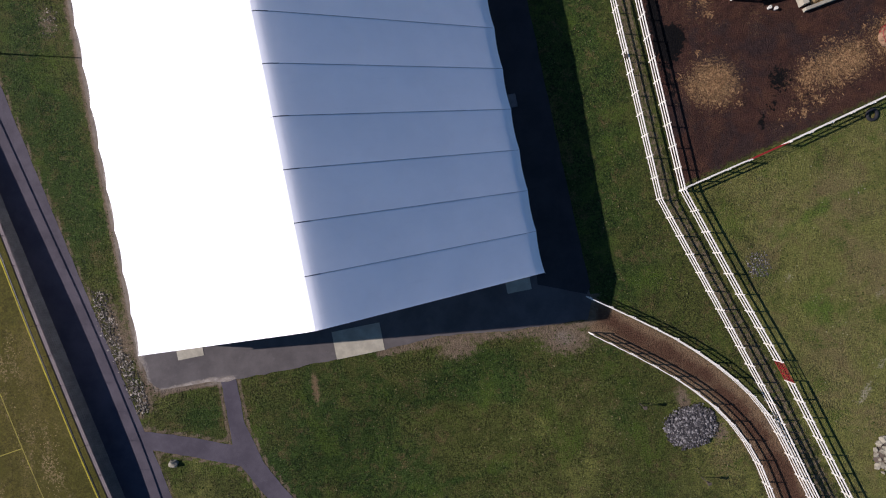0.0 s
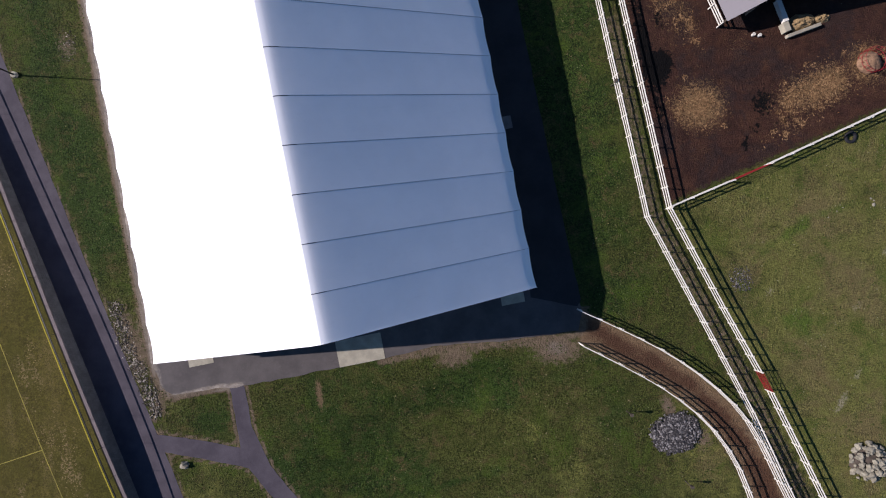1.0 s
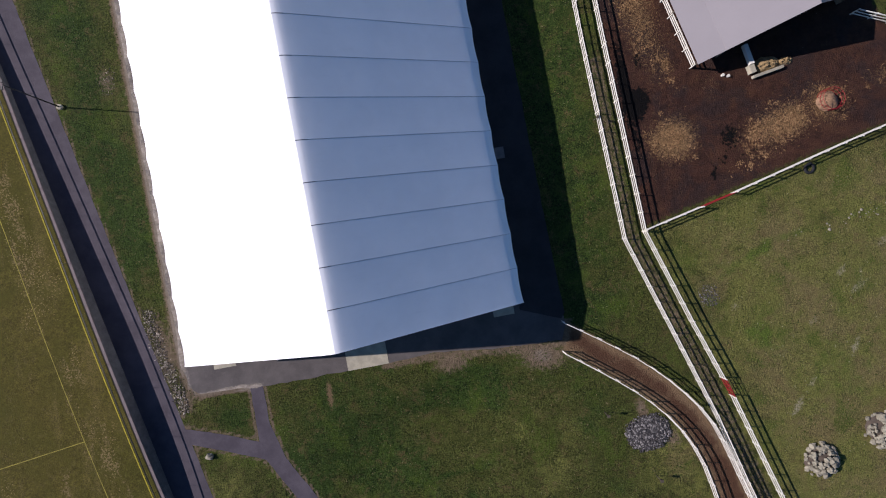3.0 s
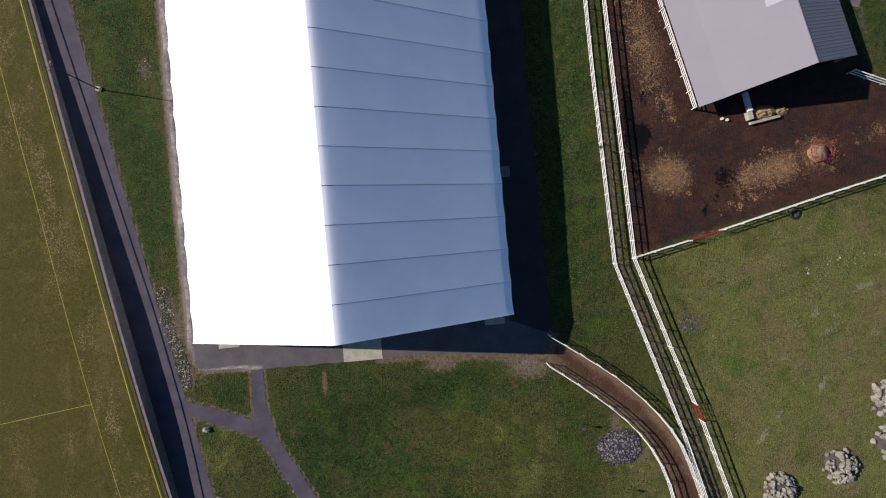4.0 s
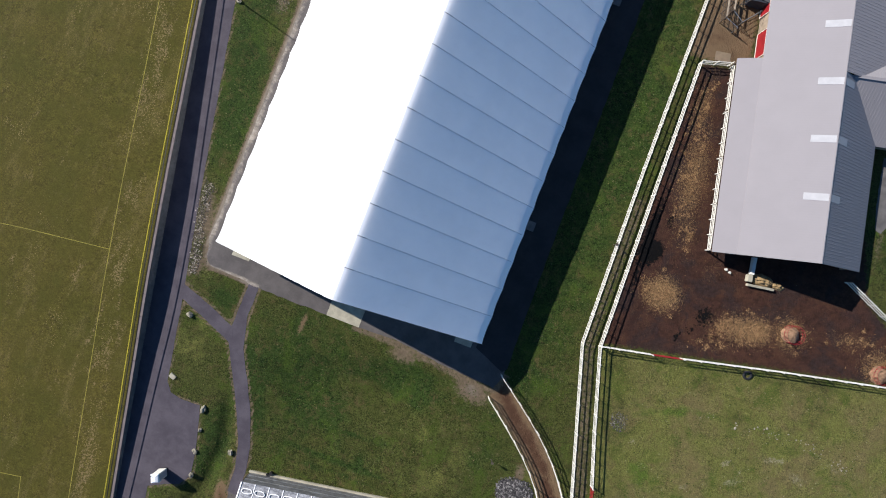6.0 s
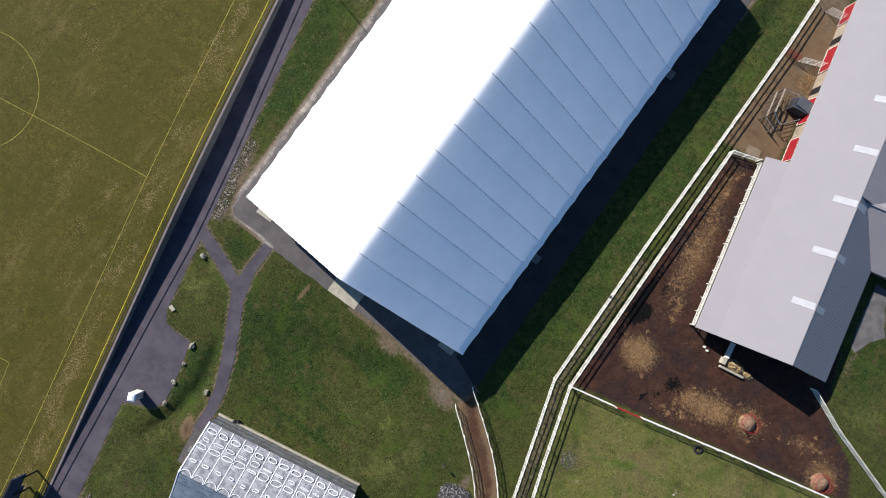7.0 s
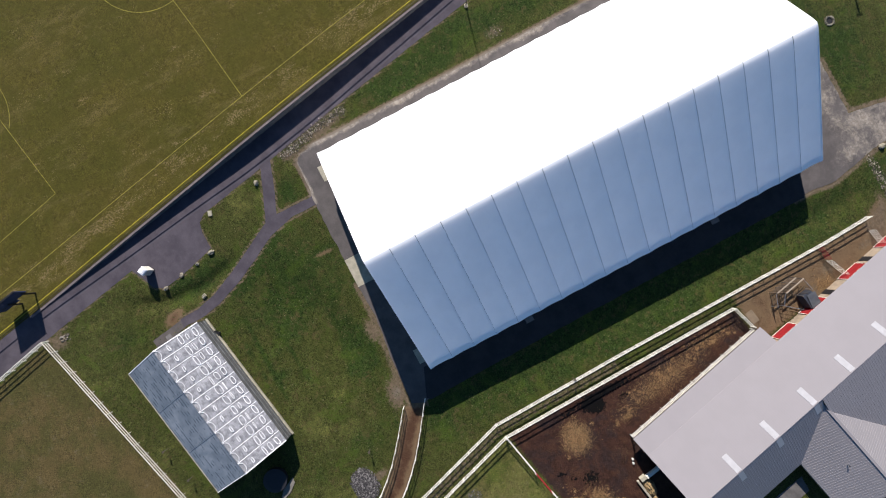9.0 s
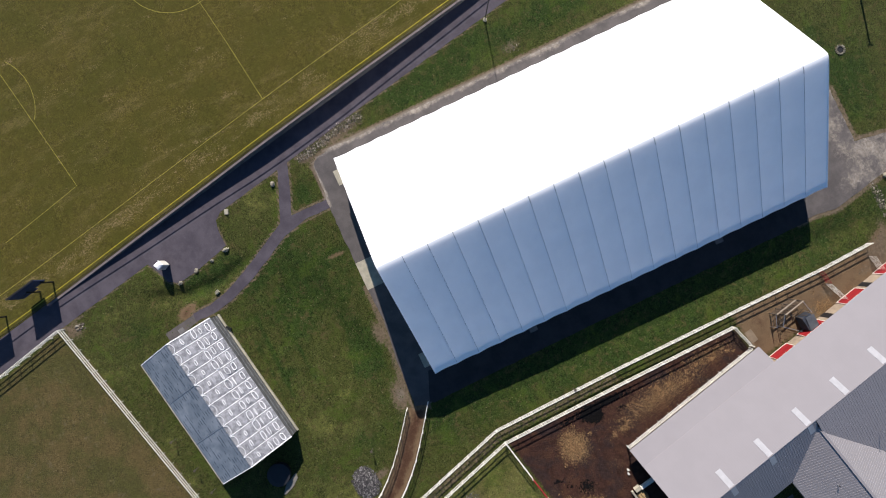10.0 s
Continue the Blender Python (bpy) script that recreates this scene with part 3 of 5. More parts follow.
    # Spot at (25, 34): swale grass coloured darkest to deepen the hall's shade.
    for x, y, rx, ry, a, s in ((-3.0, -11.6, 6.0, 2.0, 12, 1.0), (8.0, -9.2, 7.0, 2.0, 13, 1.0), (3, -19, 13, 5, -12, 0.42), (10, -9.5, 8, 2.6, -8, 0.85), (28, 0, 3.5, 10, 10, 0.5), (25.0, 34, 3.4, 46, 0, 1.0), (28.0, 34, 4.0, 44, 0, 0.7), (15, -10, 6, 2.5, -5, 0.6), (4.0, -22.6, 9.0, 0.5, 1, 0.95), (41.8, -2.2, 3.0, 0.7, 38, 0.62), (46.4, 0.2, 3.2, 0.7, 20, 0.62), (52.0, 1.5, 4.0, 0.7, 8, 0.62), (58.5, 2.0, 4.4, 0.7, 2, 0.58), (64.6, 1.8, 3.4, 0.6, -10, 0.58), (45.2, -8.8, 2.2, 3.4, 0, 0.48), (63.5, 0.6, 1.6, 1.0, 0, 0.45), (41, 1, 4, 6, 20, 0.4), (5.0, -24.2, 8.0, 0.4, 2, 0.8), (4.3, -18.7, 9.0, 0.45, 4, 0.85), (-8.0, -18.4, 2.3, 7.5, 28, 1.0), (-25.0, 22, 3.5, 16, 10, 0.9), (4, 77, 9, 9, 0, 0.85), (-27, 44, 4, 20, 10, 0.85), (66, 33, 5, 6, 0, 0.7),
                               (53, -17, 4, 9, 0, 0.5), (-10.5, -27, 2.0, 7, 5, 0.9), (-1, -22, 5, 8, 0, 0.45), (-16, -7.5, 3, 2, -15, 0.8), (-7.2, -39.5, 3.0, 5.0, 10, 0.6)):
        lush = np.maximum(lush, s * spot(px, py, x, y, rx, ry, a))
    # Near-black spots with ragged edges, laid over the earth.
    black_spots = np.zeros(px.shape)
    for x, y, rx, ry, a, s in ((35.6, 19.3, 1.1, 1.5, -35, 1.6), (34.7, 21.5, 0.6, 5.0, 0, 0.95), (35.0, 15.5, 0.6, 2.5, 0, 0.6), (45.6, 13.7, 1.1, 1.3, 0, 0.75), (43.1, 9.9, 0.45, 0.8, 0, 0.72), (44.4, 11.3, 0.5, 0.6, 0, 0.6), (36.6, 24.2, 0.5, 1.2, 0, 0.6), (47.5, 11.4, 1.2, 0.6, 12, 0.5)):
        black_spots = np.maximum(black_spots, s * spot(px, py, x, y, rx, ry, a))
    for layer, chans in (("cover", (dirt, straw, sand, black_spots)), ("grow", (dry, lush, brown, pasture))):
        att = me.color_attributes.new(layer, "FLOAT_COLOR", "POINT")
        att.data.foreach_set("color", np.stack([c.ravel() for c in chans], 1).astype(np.float32).ravel())
    me.materials.append(MAT_GROUND)
    tagged(new("ground", me), "patchy green and dry brown grass with trampled earth", "ground", kind="structure")


def wall_x(y):
    return -27.64 - 0.2 * y


PATH_EDGE = [(wall_x(130) + 4.2, 130), (-23.45 - 0.2 * 40, 40), (-23.45 - 0.2 * 10, 10), (-21.5, -9), (-19.6, -18.4), (-19.2, -20.6), (-18.2, -21.8), (-16.6, -22.2), (-13.9, -22.1), (-13.3, -24), (-12.2, -28),
             (-11.6, -31.2), (-12.6, -32.8), (-14.5, -33.6), (-16.5, -34.6), (-13.3, -50), (-10.6, -63), (wall_x(-130) + 4.2, -130)]
LANE_ASPHALT = PATH_EDGE + [(wall_x(-130) - 0.3, -130), (wall_x(130) - 0.3, 130)]
APRON = [(-21.0, 70), (-20.9, 4.5), (-21.0, -0.3), (-20.5, -2.7), (-19.6, -4.1), (-15.9, -4.1), (-13.8, -4.5), (-2.6, -4.6), (8, -4.4), (14, -5.2), (20, -5.6), (22.2, -5.7),
         (22.9, -3.8), (22.6, 10), (22.4, 40), (22.2, 66), (22.8, 69.3), (21.6, 75), (20.7, 79.6), (23.5, 90), (28, 104), (20, 106), (17, 93), (15.1, 82.3), (14.1, 76.9), (4.9, 76.9), (2, 70)]
SOUTH_PASTURE = [(-12.4, -51), (20, -42.8), (60, -33), (120, -30), (200, -400), (-60, -400), (-9, -66)]
EAST_PADDOCK = [(33.7, 4.6), (76, 14.4), (140, 28), (140, -60), (47, -44), (39.6, -14.5)]
FOOT_A = [(-13.75, -4.3), (-12.35, -4.3), (-12.25, -8.8), (-11.2, -13.0), (-9.3, -16.5), (-7.3, -20.3), (-5.6, -24.8), (-4.9, -28.0), (-4.9, -31.5), (-6.3, -31.4), (-6.4, -28.4), (-7.2, -25.2), (-8.9, -21.2), (-11.4, -16.6), (-13.4, -12.8), (-13.8, -10.6)]
FOOT_B = [(-22.1, -7.5), (-17.7, -9.0), (-13.6, -10.7), (-12.9, -13.0), (-17.3, -11.1), (-21.7, -9.4)]


def slab(pts, step=0.5, wob=0.09):
    """An outline with small uneven bites along its edge."""
    out = []
    for p in evenly(pts + pts[:1], step)[:-1]:
        q = noise.noise_vector(p * 0.9) * wob + noise.noise_vector(p * 3.1) * wob * 0.5
        out.append((p.x + q.x, p.y + q.y))
    return out


build_ground()
solid("apron", Geo().prism(slab(APRON, 0.7, 0.16), -0.3, 0.02), MAT_APRON, "worn grey asphalt apron round the fabric building", "apron", kind="structure")
# Asphalt colour lowered to deepen the hall's shadow on this strip.
solid("driveway", Geo().prism(slab([(18.1, -1.4), (22.6, -3.3), (23.05, -2.6), (22.8, 10), (22.6, 40), (22.6, 64.2), (18.0, 66.0)], 0.8, 0.1), -0.3, 0.03), make_asphalt("shade_dark_asphalt", (0.024, 0.023, 0.024), (0.038, 0.035, 0.036)), "asphalt strip along the hall's long side, darkened for its shade", "driveway", kind="structure")
solid("footpath", Geo().prism(slab(FOOT_A), -0.3, 0.014), MAT_PATH, "narrow dark asphalt footpath across the lawn", "footpath", kind="structure")
solid("footpath", Geo().prism(slab(FOOT_B), -0.3, 0.018), MAT_PATH, "short asphalt link path across the lawn", "footpath", kind="structure")
solid("path", Geo().prism(slab(LANE_ASPHALT, 0.8, 0.07), -0.3, 0.01), MAT_PATH, "dark asphalt lane below the retaining wall", "path", kind="structure")

# ---------------------------------------------------------------- sports field and its retaining wall
STEPS = list(range(-112, 114, 2))
RISE = np.interp(np.array(STEPS, float), [-112, -52, -48, -34, -20, -10, 4, 12, 28, 40, 62, 112], [0.05, 0.05, 0.09, 0.68, 1.12, 1.58, 1.60, 1.38, 1.02, 0.68, 0.35, 0.10])
RISE = np.convolve(np.pad(RISE, 2, mode="edge"), np.ones(5) / 5, "valid")


def field_z(y):
    """The turf lies highest beside the hall and runs down to the lane at both ends."""
    return float(np.interp(y, STEPS, RISE))


field = Geo().grid([[(-2600, y, field_z(y)), (-300, y, field_z(y)), (wall_x(y) - 0.3, y, field_z(y))] for y in [-1600, -500] + STEPS + [500, 1600]])
solid("field", field, MAT_FIELD, "olive green sports turf with worn straw-coloured streaks", "field", kind="structure")


def strip(name, pts, width, material, label):
    """A painted line along pts."""
    g, p = Geo(), [Vector((q[0], q[1], field_z(q[1]) + 0.010)) for q in evenly([(q[0], q[1]) for q in pts], 1.0)]
    left, right = [], []
    for i, q in enumerate(p):
        d = (p[min(i + 1, len(p) - 1)] - p[max(i - 1, 0)]).normalized()
        s = Vector((-d.y, d.x, 0)) * (width / 2)
        left.append(q + s)
        right.append(q - s)
    g.grid([right, left])
    return solid(name, g, material, label, "painted line", "field lines", "structure")


def arc(cx, cy, r, a0, a1, n=40):
    return [(cx + r * math.cos(radians(a0 + (a1 - a0) * i / n)), cy + r * math.sin(radians(a0 + (a1 - a0) * i / n))) for i in range(n + 1)]


strip("boundary_line", evenly([(wall_x(95) - 1.05, 95), (wall_x(-95) - 1.1, -95)], 2), 0.11, MAT_YELLOW, "bright yellow painted boundary line")
strip("touch_line", evenly([(-33.3 - 0.196 * 95, 95), (-33.3 + 0.196 * 60, -60)], 2), 0.085, MAT_YELLOW_DIM, "faded yellow touch line")
strip("halfway_line", [(-32.0, -6.5), (-43, -7.9), (-70, -12)], 0.085, MAT_YELLOW_DIM, "faded yellow halfway line")
strip("centre_circle", arc(-58.5, -10.5, 8.55, 0, 360, 72), 0.085, MAT_YELLOW_DIM, "faded yellow centre circle")
strip("box_line", [(-29.2, -53.5), (-32.5, -39.2), (-52, -42.5), (-66, -45)], 0.085, MAT_YELLOW_DIM, "faded yellow penalty box line")
strip("box_arc", arc(-49.9, -47.8, 8.5, 54, 130), 0.085, MAT_YELLOW_DIM, "faded yellow penalty arc")
strip("box_line", [(-47.6, 36), (-45.9, 26.7), (-60, 23.2)], 0.085, MAT_YELLOW_DIM, "faded yellow goal box line")


def build_wall():
    root = thing("retaining_wall", "long grey block retaining wall with pale concrete capping", "retaining wall", kind="structure")
    y0, y1, course = -51.5, 100.0, 0.2
    ax = Vector((-0.2, 1, 0)).normalized()
    out = Vector((ax.y, -ax.x, 0))
    base = Vector((wall_x(y0), y0, 0))
    length = (Vector((wall_x(y1), y1, 0)) - base).length

    def top(k):
        return field_z((base + ax * k).y)

    core = Geo()
    rows = []
    for i in range(int(length / 2) + 1):
        p, h = base + ax * (2.0 * i), top(2.0 * i) - 0.10
        a, b = p - out * 0.5, p - out * 0.05
        rows.append([(a.x, a.y, -0.2), (a.x, a.y, h), (b.x, b.y, h), (b.x, b.y, -0.2)])
    core.grid(rows)
    part("wall_core", core, MAT_BLOCK, root)
    blocks = Geo()
    for c in range(8):
        k = -0.3 * (c % 2)
        while k < length:
            w, j = 0.6 + random.uniform(-0.03, 0.03), random.uniform(-0.015, 0.015)
            z0, z1 = c * course - 0.05, min((c + 1) * course - 0.065, top(k + 0.3) - 0.10)
            if z1 > z0 + 0.04:
                a = base + ax * k + out * (j - 0.03 * c - 0.05)
                b = a + ax * (w - 0.015)
                q = [a, a + out * 0.22, b + out * 0.22, b]
                blocks.hexa([p + Vector((0, 0, z0)) for p in q], [p + Vector((0, 0, z1)) for p in q])
            k += w
    part("block", blocks, MAT_BLOCK, root, kind="stuff")
    shared = Geo().box((0, 0, 0), (0.32, 2.97, 0.12)).mesh("cap_stone")
    turn, k = math.degrees(math.atan2(0.2, 1)), 0.0
    while k < length - 3:
        m = base + ax * (k + 1.5) + out * 0.02
        cap = part("cap_stone", shared, MAT_CAP, root)
        tilt = math.degrees(math.atan2(top(k + 3) - top(k), 3.0))
        cap.matrix_basis = pose(m.x, m.y, (top(k) + top(k + 3)) / 2 - 0.02 + random.uniform(-0.004, 0.004), 0, 0, turn + random.uniform(-0.15, 0.15)) @ pose(0, 0, 0, tilt)
        k += 3.0
    fence = thing("railing", "dark steel railing along the retaining wall", "railing", kind="structure")
    post = Geo().tube([(0, 0, 0), (0, 0, 0.92)], 0.018, 6).mesh("post")
    line = [(base - ax * 60 - out * 0.14) + ax * (1.5 * i) for i in range(int((length + 60) / 1.5))]
    part("top_rail", Geo().tube([(p.x, p.y, field_z(p.y) + 0.9) for p in line], 0.055, 6), MAT_BLACK, fence)
    for p in line[::2]:
        part("post", post, MAT_BLACK, fence).location = (p.x, p.y, field_z(p.y))


build_wall()

# ---------------------------------------------------------------- fabric building
HALF, EAVE, RIDGE, BAY, BAYS, ROUND = 17.95, 4.89, 14.75, 3.656, 18, 0.42


def roof_profile(n=36):
    """Half a cross-section, from the ridge down to the drip edge."""
    out = []
    slope = (RIDGE - EAVE) / (HALF - ROUND)
    for i in range(n + 1):
        x = HALF * i / n
        z = RIDGE + slope * (ROUND - math.sqrt(x * x + ROUND * ROUND))
        z -= 0.04 * max(0.0, (x - (HALF - 0.9)) / 0.9) ** 2
        out.append((x, z))
    return out


def build_tent():
    root = thing("fabric_building", "huge white tensioned-fabric hall with a pitched ribbed roof", "building")
    prof = roof_profile()
    prof = prof[:1] + [(0.25, 0), (0.5, 0), (0.75, 0)] + prof[2:]
    slope = (RIDGE - EAVE) / (HALF - ROUND)
    prof[0:4] = [(x, RIDGE + slope * (ROUND - math.sqrt(x * x + ROUND * ROUND))) for x in (0.0, 0.25, 0.5, 0.75)]
    for side in (-1, 1):
        rows, m = [], 10
        for j in range(m + 1):
            s = j / m
            belly = math.sin(math.pi * s) ** 0.8
            row = []
            for x, z in prof:
                t = x / HALF
                sag = (0.035 + 0.06 * max(0.0, (t - 0.95) / 0.05) ** 1.5) * belly
                row.append((side * (x - (0.10 * belly if t > 0.99 else 0.0)), s * BAY, z - sag))
            rows.append(row if side > 0 else row)
        if side < 0:
            rows.reverse()
        me = Geo().grid(rows).mesh("roof_panel", True)
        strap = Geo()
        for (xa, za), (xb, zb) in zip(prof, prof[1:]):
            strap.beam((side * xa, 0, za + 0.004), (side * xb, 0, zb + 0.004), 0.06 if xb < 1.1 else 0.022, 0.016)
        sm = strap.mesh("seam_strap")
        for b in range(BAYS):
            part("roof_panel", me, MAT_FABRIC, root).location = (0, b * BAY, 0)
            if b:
                # West straps take the fabric's white: sun glare over the seams put into colour.
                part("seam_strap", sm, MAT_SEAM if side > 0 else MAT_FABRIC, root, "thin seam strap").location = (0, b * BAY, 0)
        wall = Geo().box((side * (HALF - 0.35), BAY * BAYS / 2, EAVE / 2 - 0.1), (0.12, BAY * BAYS - 0.1, EAVE - 0.2))
        part("side_wall", wall, MAT_FABRIC, root)
    for y, name in ((0.12, "gable_wall"), (BAY * BAYS - 0.12, "gable_wall")):
        g = Geo()
        pts = [(-HALF + 0.4, 0), (HALF - 0.4, 0), (HALF - 0.4, EAVE - 0.2), (0, RIDGE - 0.45), (-HALF + 0.4, EAVE - 0.2)]
        g.poly([(x, y - 0.05, z) for x, z in pts]).poly([(x, y + 0.05, z) for x, z in reversed(pts)])
        part(name, g, MAT_FABRIC, root)
        hem = Geo()
        for side in (-1, 1):
            for (xa, za), (xb, zb) in zip(prof, prof[1:]):
                hem.beam((side * xa, 0 if y < 1 else BAY * BAYS, za - 0.03), (side * xb, 0 if y < 1 else BAY * BAYS, zb - 0.03), 0.08, 0.10)
        part("roof_hem", hem, MAT_FABRIC, root)


build_tent()
for x, y, sx, sy in ((-16.1, -0.75, 2.5, 1.7), (16.2, -0.75, 2.4, 1.9), (-0.1, -3.25, 4.7, 2.7)):
    solid("door_slab", Geo().box((x, y, 0.0), (sx, sy, 0.09)), MAT_CONCRETE, "pale concrete door slab beside the hall", "concrete slab", "door slabs", "structure")

for y in (16.7, 49.9):
    solid("door_step", Geo().box((19.0, y, 0.04), (1.3, 1.3, 0.13)), MAT_BLOCK, "grey concrete step at the hall's side door", "step", "side door steps", "structure")

# ---------------------------------------------------------------- fences


def board_fence(pts, label, h=1.45, rails=3, material=None, group="paddock fences"):
    """Posts with boards between; pts are the post places."""
    material = material or MAT_WHITE
    a, b = pts[0], pts[-1]
    root = thing("board_fence", label, "fence", group, at=(a.x, a.y, 0))
    post = Geo().box((0, 0, h / 2 - 0.1), (0.095, 0.095, h + 0.2)).mesh("post")
    for i, p in enumerate(pts):
        q = part("post", post, material, root)
        d = (pts[min(i + 1, len(pts) - 1)] - pts[max(i - 1, 0)])
        q.matrix_basis = pose(p.x - a.x, p.y - a.y, random.uniform(-0.03, 0.02), random.uniform(-1, 1), random.uniform(-1, 1), math.degrees(math.atan2(d.y, d.x)))
    for i in range(0, len(pts) - 1):
        d = (pts[i + 1] - pts[i])
        s = Vector((d.y, -d.x, 0)).normalized() * 0.075
        for k in range(rails):
            z = 0.42 + (h - 0.49) * k / (rails - 1)
            j, l = random.uniform(-0.012, 0.012), random.uniform(-0.012, 0.012)
            g = Geo().beam(pts[i] - a + s + Vector((0, 0, z + j)), pts[i + 1] - a + s + Vector((0, 0, z + l)), 0.05 if k < rails - 1 else 0.085, 0.115)
            part("rail", g, material, root)
    return root


def tube_gate(a, b, label, h=1.35, material=None, rails=5):
    """A tube field gate hung between two points."""
    material = material or MAT_RED
    a, b = Vector((*a, 0)), Vector((*b, 0))
    root = thing("field_gate", label, "gate", "field gates", at=(a.x, a.y, 0))
    d = b - a
    fr = Geo().tube([(0, 0, 0.12), (0, 0, h), d + Vector((0, 0, h)), d + Vector((0, 0, 0.12)), (0, 0, 0.12)], 0.032, 6)
    part("gate_frame", fr, material, root)
    for k in range(1, rails):
        z = 0.12 + (h - 0.12) * k / rails
        part("gate_rail", Geo().tube([(0, 0, z), d + Vector((0, 0, z))], 0.028, 6), material, root)
    for f in (0.33, 0.67):
        part("gate_stay", Geo().tube([d * f + Vector((0, 0, 0.12)), d * f + Vector((0, 0, h))], 0.03, 6), material, root)
    return root


WHITE_FENCE = "white painted three-board paddock fence on square posts"
board_fence(evenly([(29.9, 71.3), (30.3, 62.8), (30.6, 27.5), (31.15, 4.4), (37.6, -16.9), (39.6, -25.0), (44.2, -42)], 2.1), WHITE_FENCE + " along the lane")
board_fence(evenly([(32.6, 45.7), (33.0, 26.5), (33.55, 4.8), (36.9, -6.2), (39.2, -13.2)], 2.1), WHITE_FENCE + " beside the dirt yard")
board_fence(evenly([(39.9, -15.4), (43.1, -27.1), (47.3, -42)], 2.1), WHITE_FENCE + " beyond the red gate")
board_fence(evenly([(32.7, 45.8), (36.5, 47.0)], 1.9), "short white board fence closing the dirt yard")
board_fence(evenly([(40.4, 6.3), (33.6, 4.85)], 2.1), "white board fence beside the red yard gate")
board_fence(evenly([(84, 16.4), (72, 13.6), (57.6, 10.4), (44.5, 7.25)], 2.1), "white board fence between dirt yard and paddock")
board_fence(curve_through([(22.5, -3.5), (26.5, -6.4), (30.3, -9.4), (33.5, -12.6), (36.0, -15.9), (37.3, -18.5), (38.3, -21.8), (39.2, -25.3), (40.8, -31.2), (43.6, -41.6)], 2.3), "curving white board fence along the brown track")
board_fence(curve_through([(22.0, -6.95), (25.8, -9.9), (29.5, -13.1), (32.5, -16.5), (34.2, -19.5), (35.2, -22.3), (35.8, -25.5), (36.5, -30), (38, -38)], 2.3), "curving white board fence beside the gravel heap")
board_fence(evenly([(-12.8, -50.9), (20, -42.7), (38, -38.2)], 2.1), "white board fence round the dry pasture")
board_fence(evenly([(-12.8, -50.95), (-10.1, -61.9), (-6, -79)], 2.1), "white board fence beside the asphalt lane")
board_fence(evenly([(62.0, 25.0), (67.9, 22.4), (78.2, 19.0), (90, 15.4)], 2.1), "white board fence running from the barn corner")
tube_gate((40.5, 6.35), (44.3, 7.2), "red tubular steel gate of the dirt yard")
tube_gate((39.25, -13.3), (39.85, -15.3), "red tubular steel gate in the lane fence")

# ---------------------------------------------------------------- barn
BA = Vector((-math.sin(radians(BARN_ANGLE)), math.cos(radians(BARN_ANGLE)), 0))
BE = Vector((BA.y, -BA.x, 0))
B_ORIGIN, B_RIDGE, VR, VE, ZE = Vector((53.65, 24.57, 0)), 6.9, -0.6, 7.95, 2.4
B_LEN, WING_U, VN = 52.0, 24.0, 13.3


def barn_sheet(v0, z0, v1, z1, u0, u1, thick=0.08, ribs=False):
    """A roof plane in the barn's own axes: u along the ridge, v across."""
    q = [(v0, u0, z0), (v1, u0, z1), (v1, u1, z1), (v0, u1, z0)]
    if not ribs:
        return Geo().hexa([(x, y, z - thick) for x, y, z in q], q)
    rows = [[(v0, u0, z0 - thick), (v0, u0, z0), (v1, u0, z1), (v1, u0, z1 - thick)]]
    for u, h in rib_profile(u0, u1):
        rows.append([(v0, u, z0 - thick), (v0, u, z0 + h), (v1, u, z1 + h), (v1, u, z1 - thick)])
    rows.append([(v0, u1, z0 - thick), (v0, u1, z0), (v1, u1, z1), (v1, u1, z1 - thick)])
    return Geo().grid(rows if v1 < v0 else [r[::-1] for r in rows])


def rib_profile(a, b, pitch=0.41):
    """Places and heights along a ribbed sheet: flat pans with narrow raised ribs."""
    out = []
    for i in range(int((b - a) / pitch)):
        u = a + pitch * (i + 0.5)
        out += [(u - 0.045, 0.0), (u - 0.028, 0.017), (u + 0.028, 0.017), (u + 0.045, 0.0)]
    return out


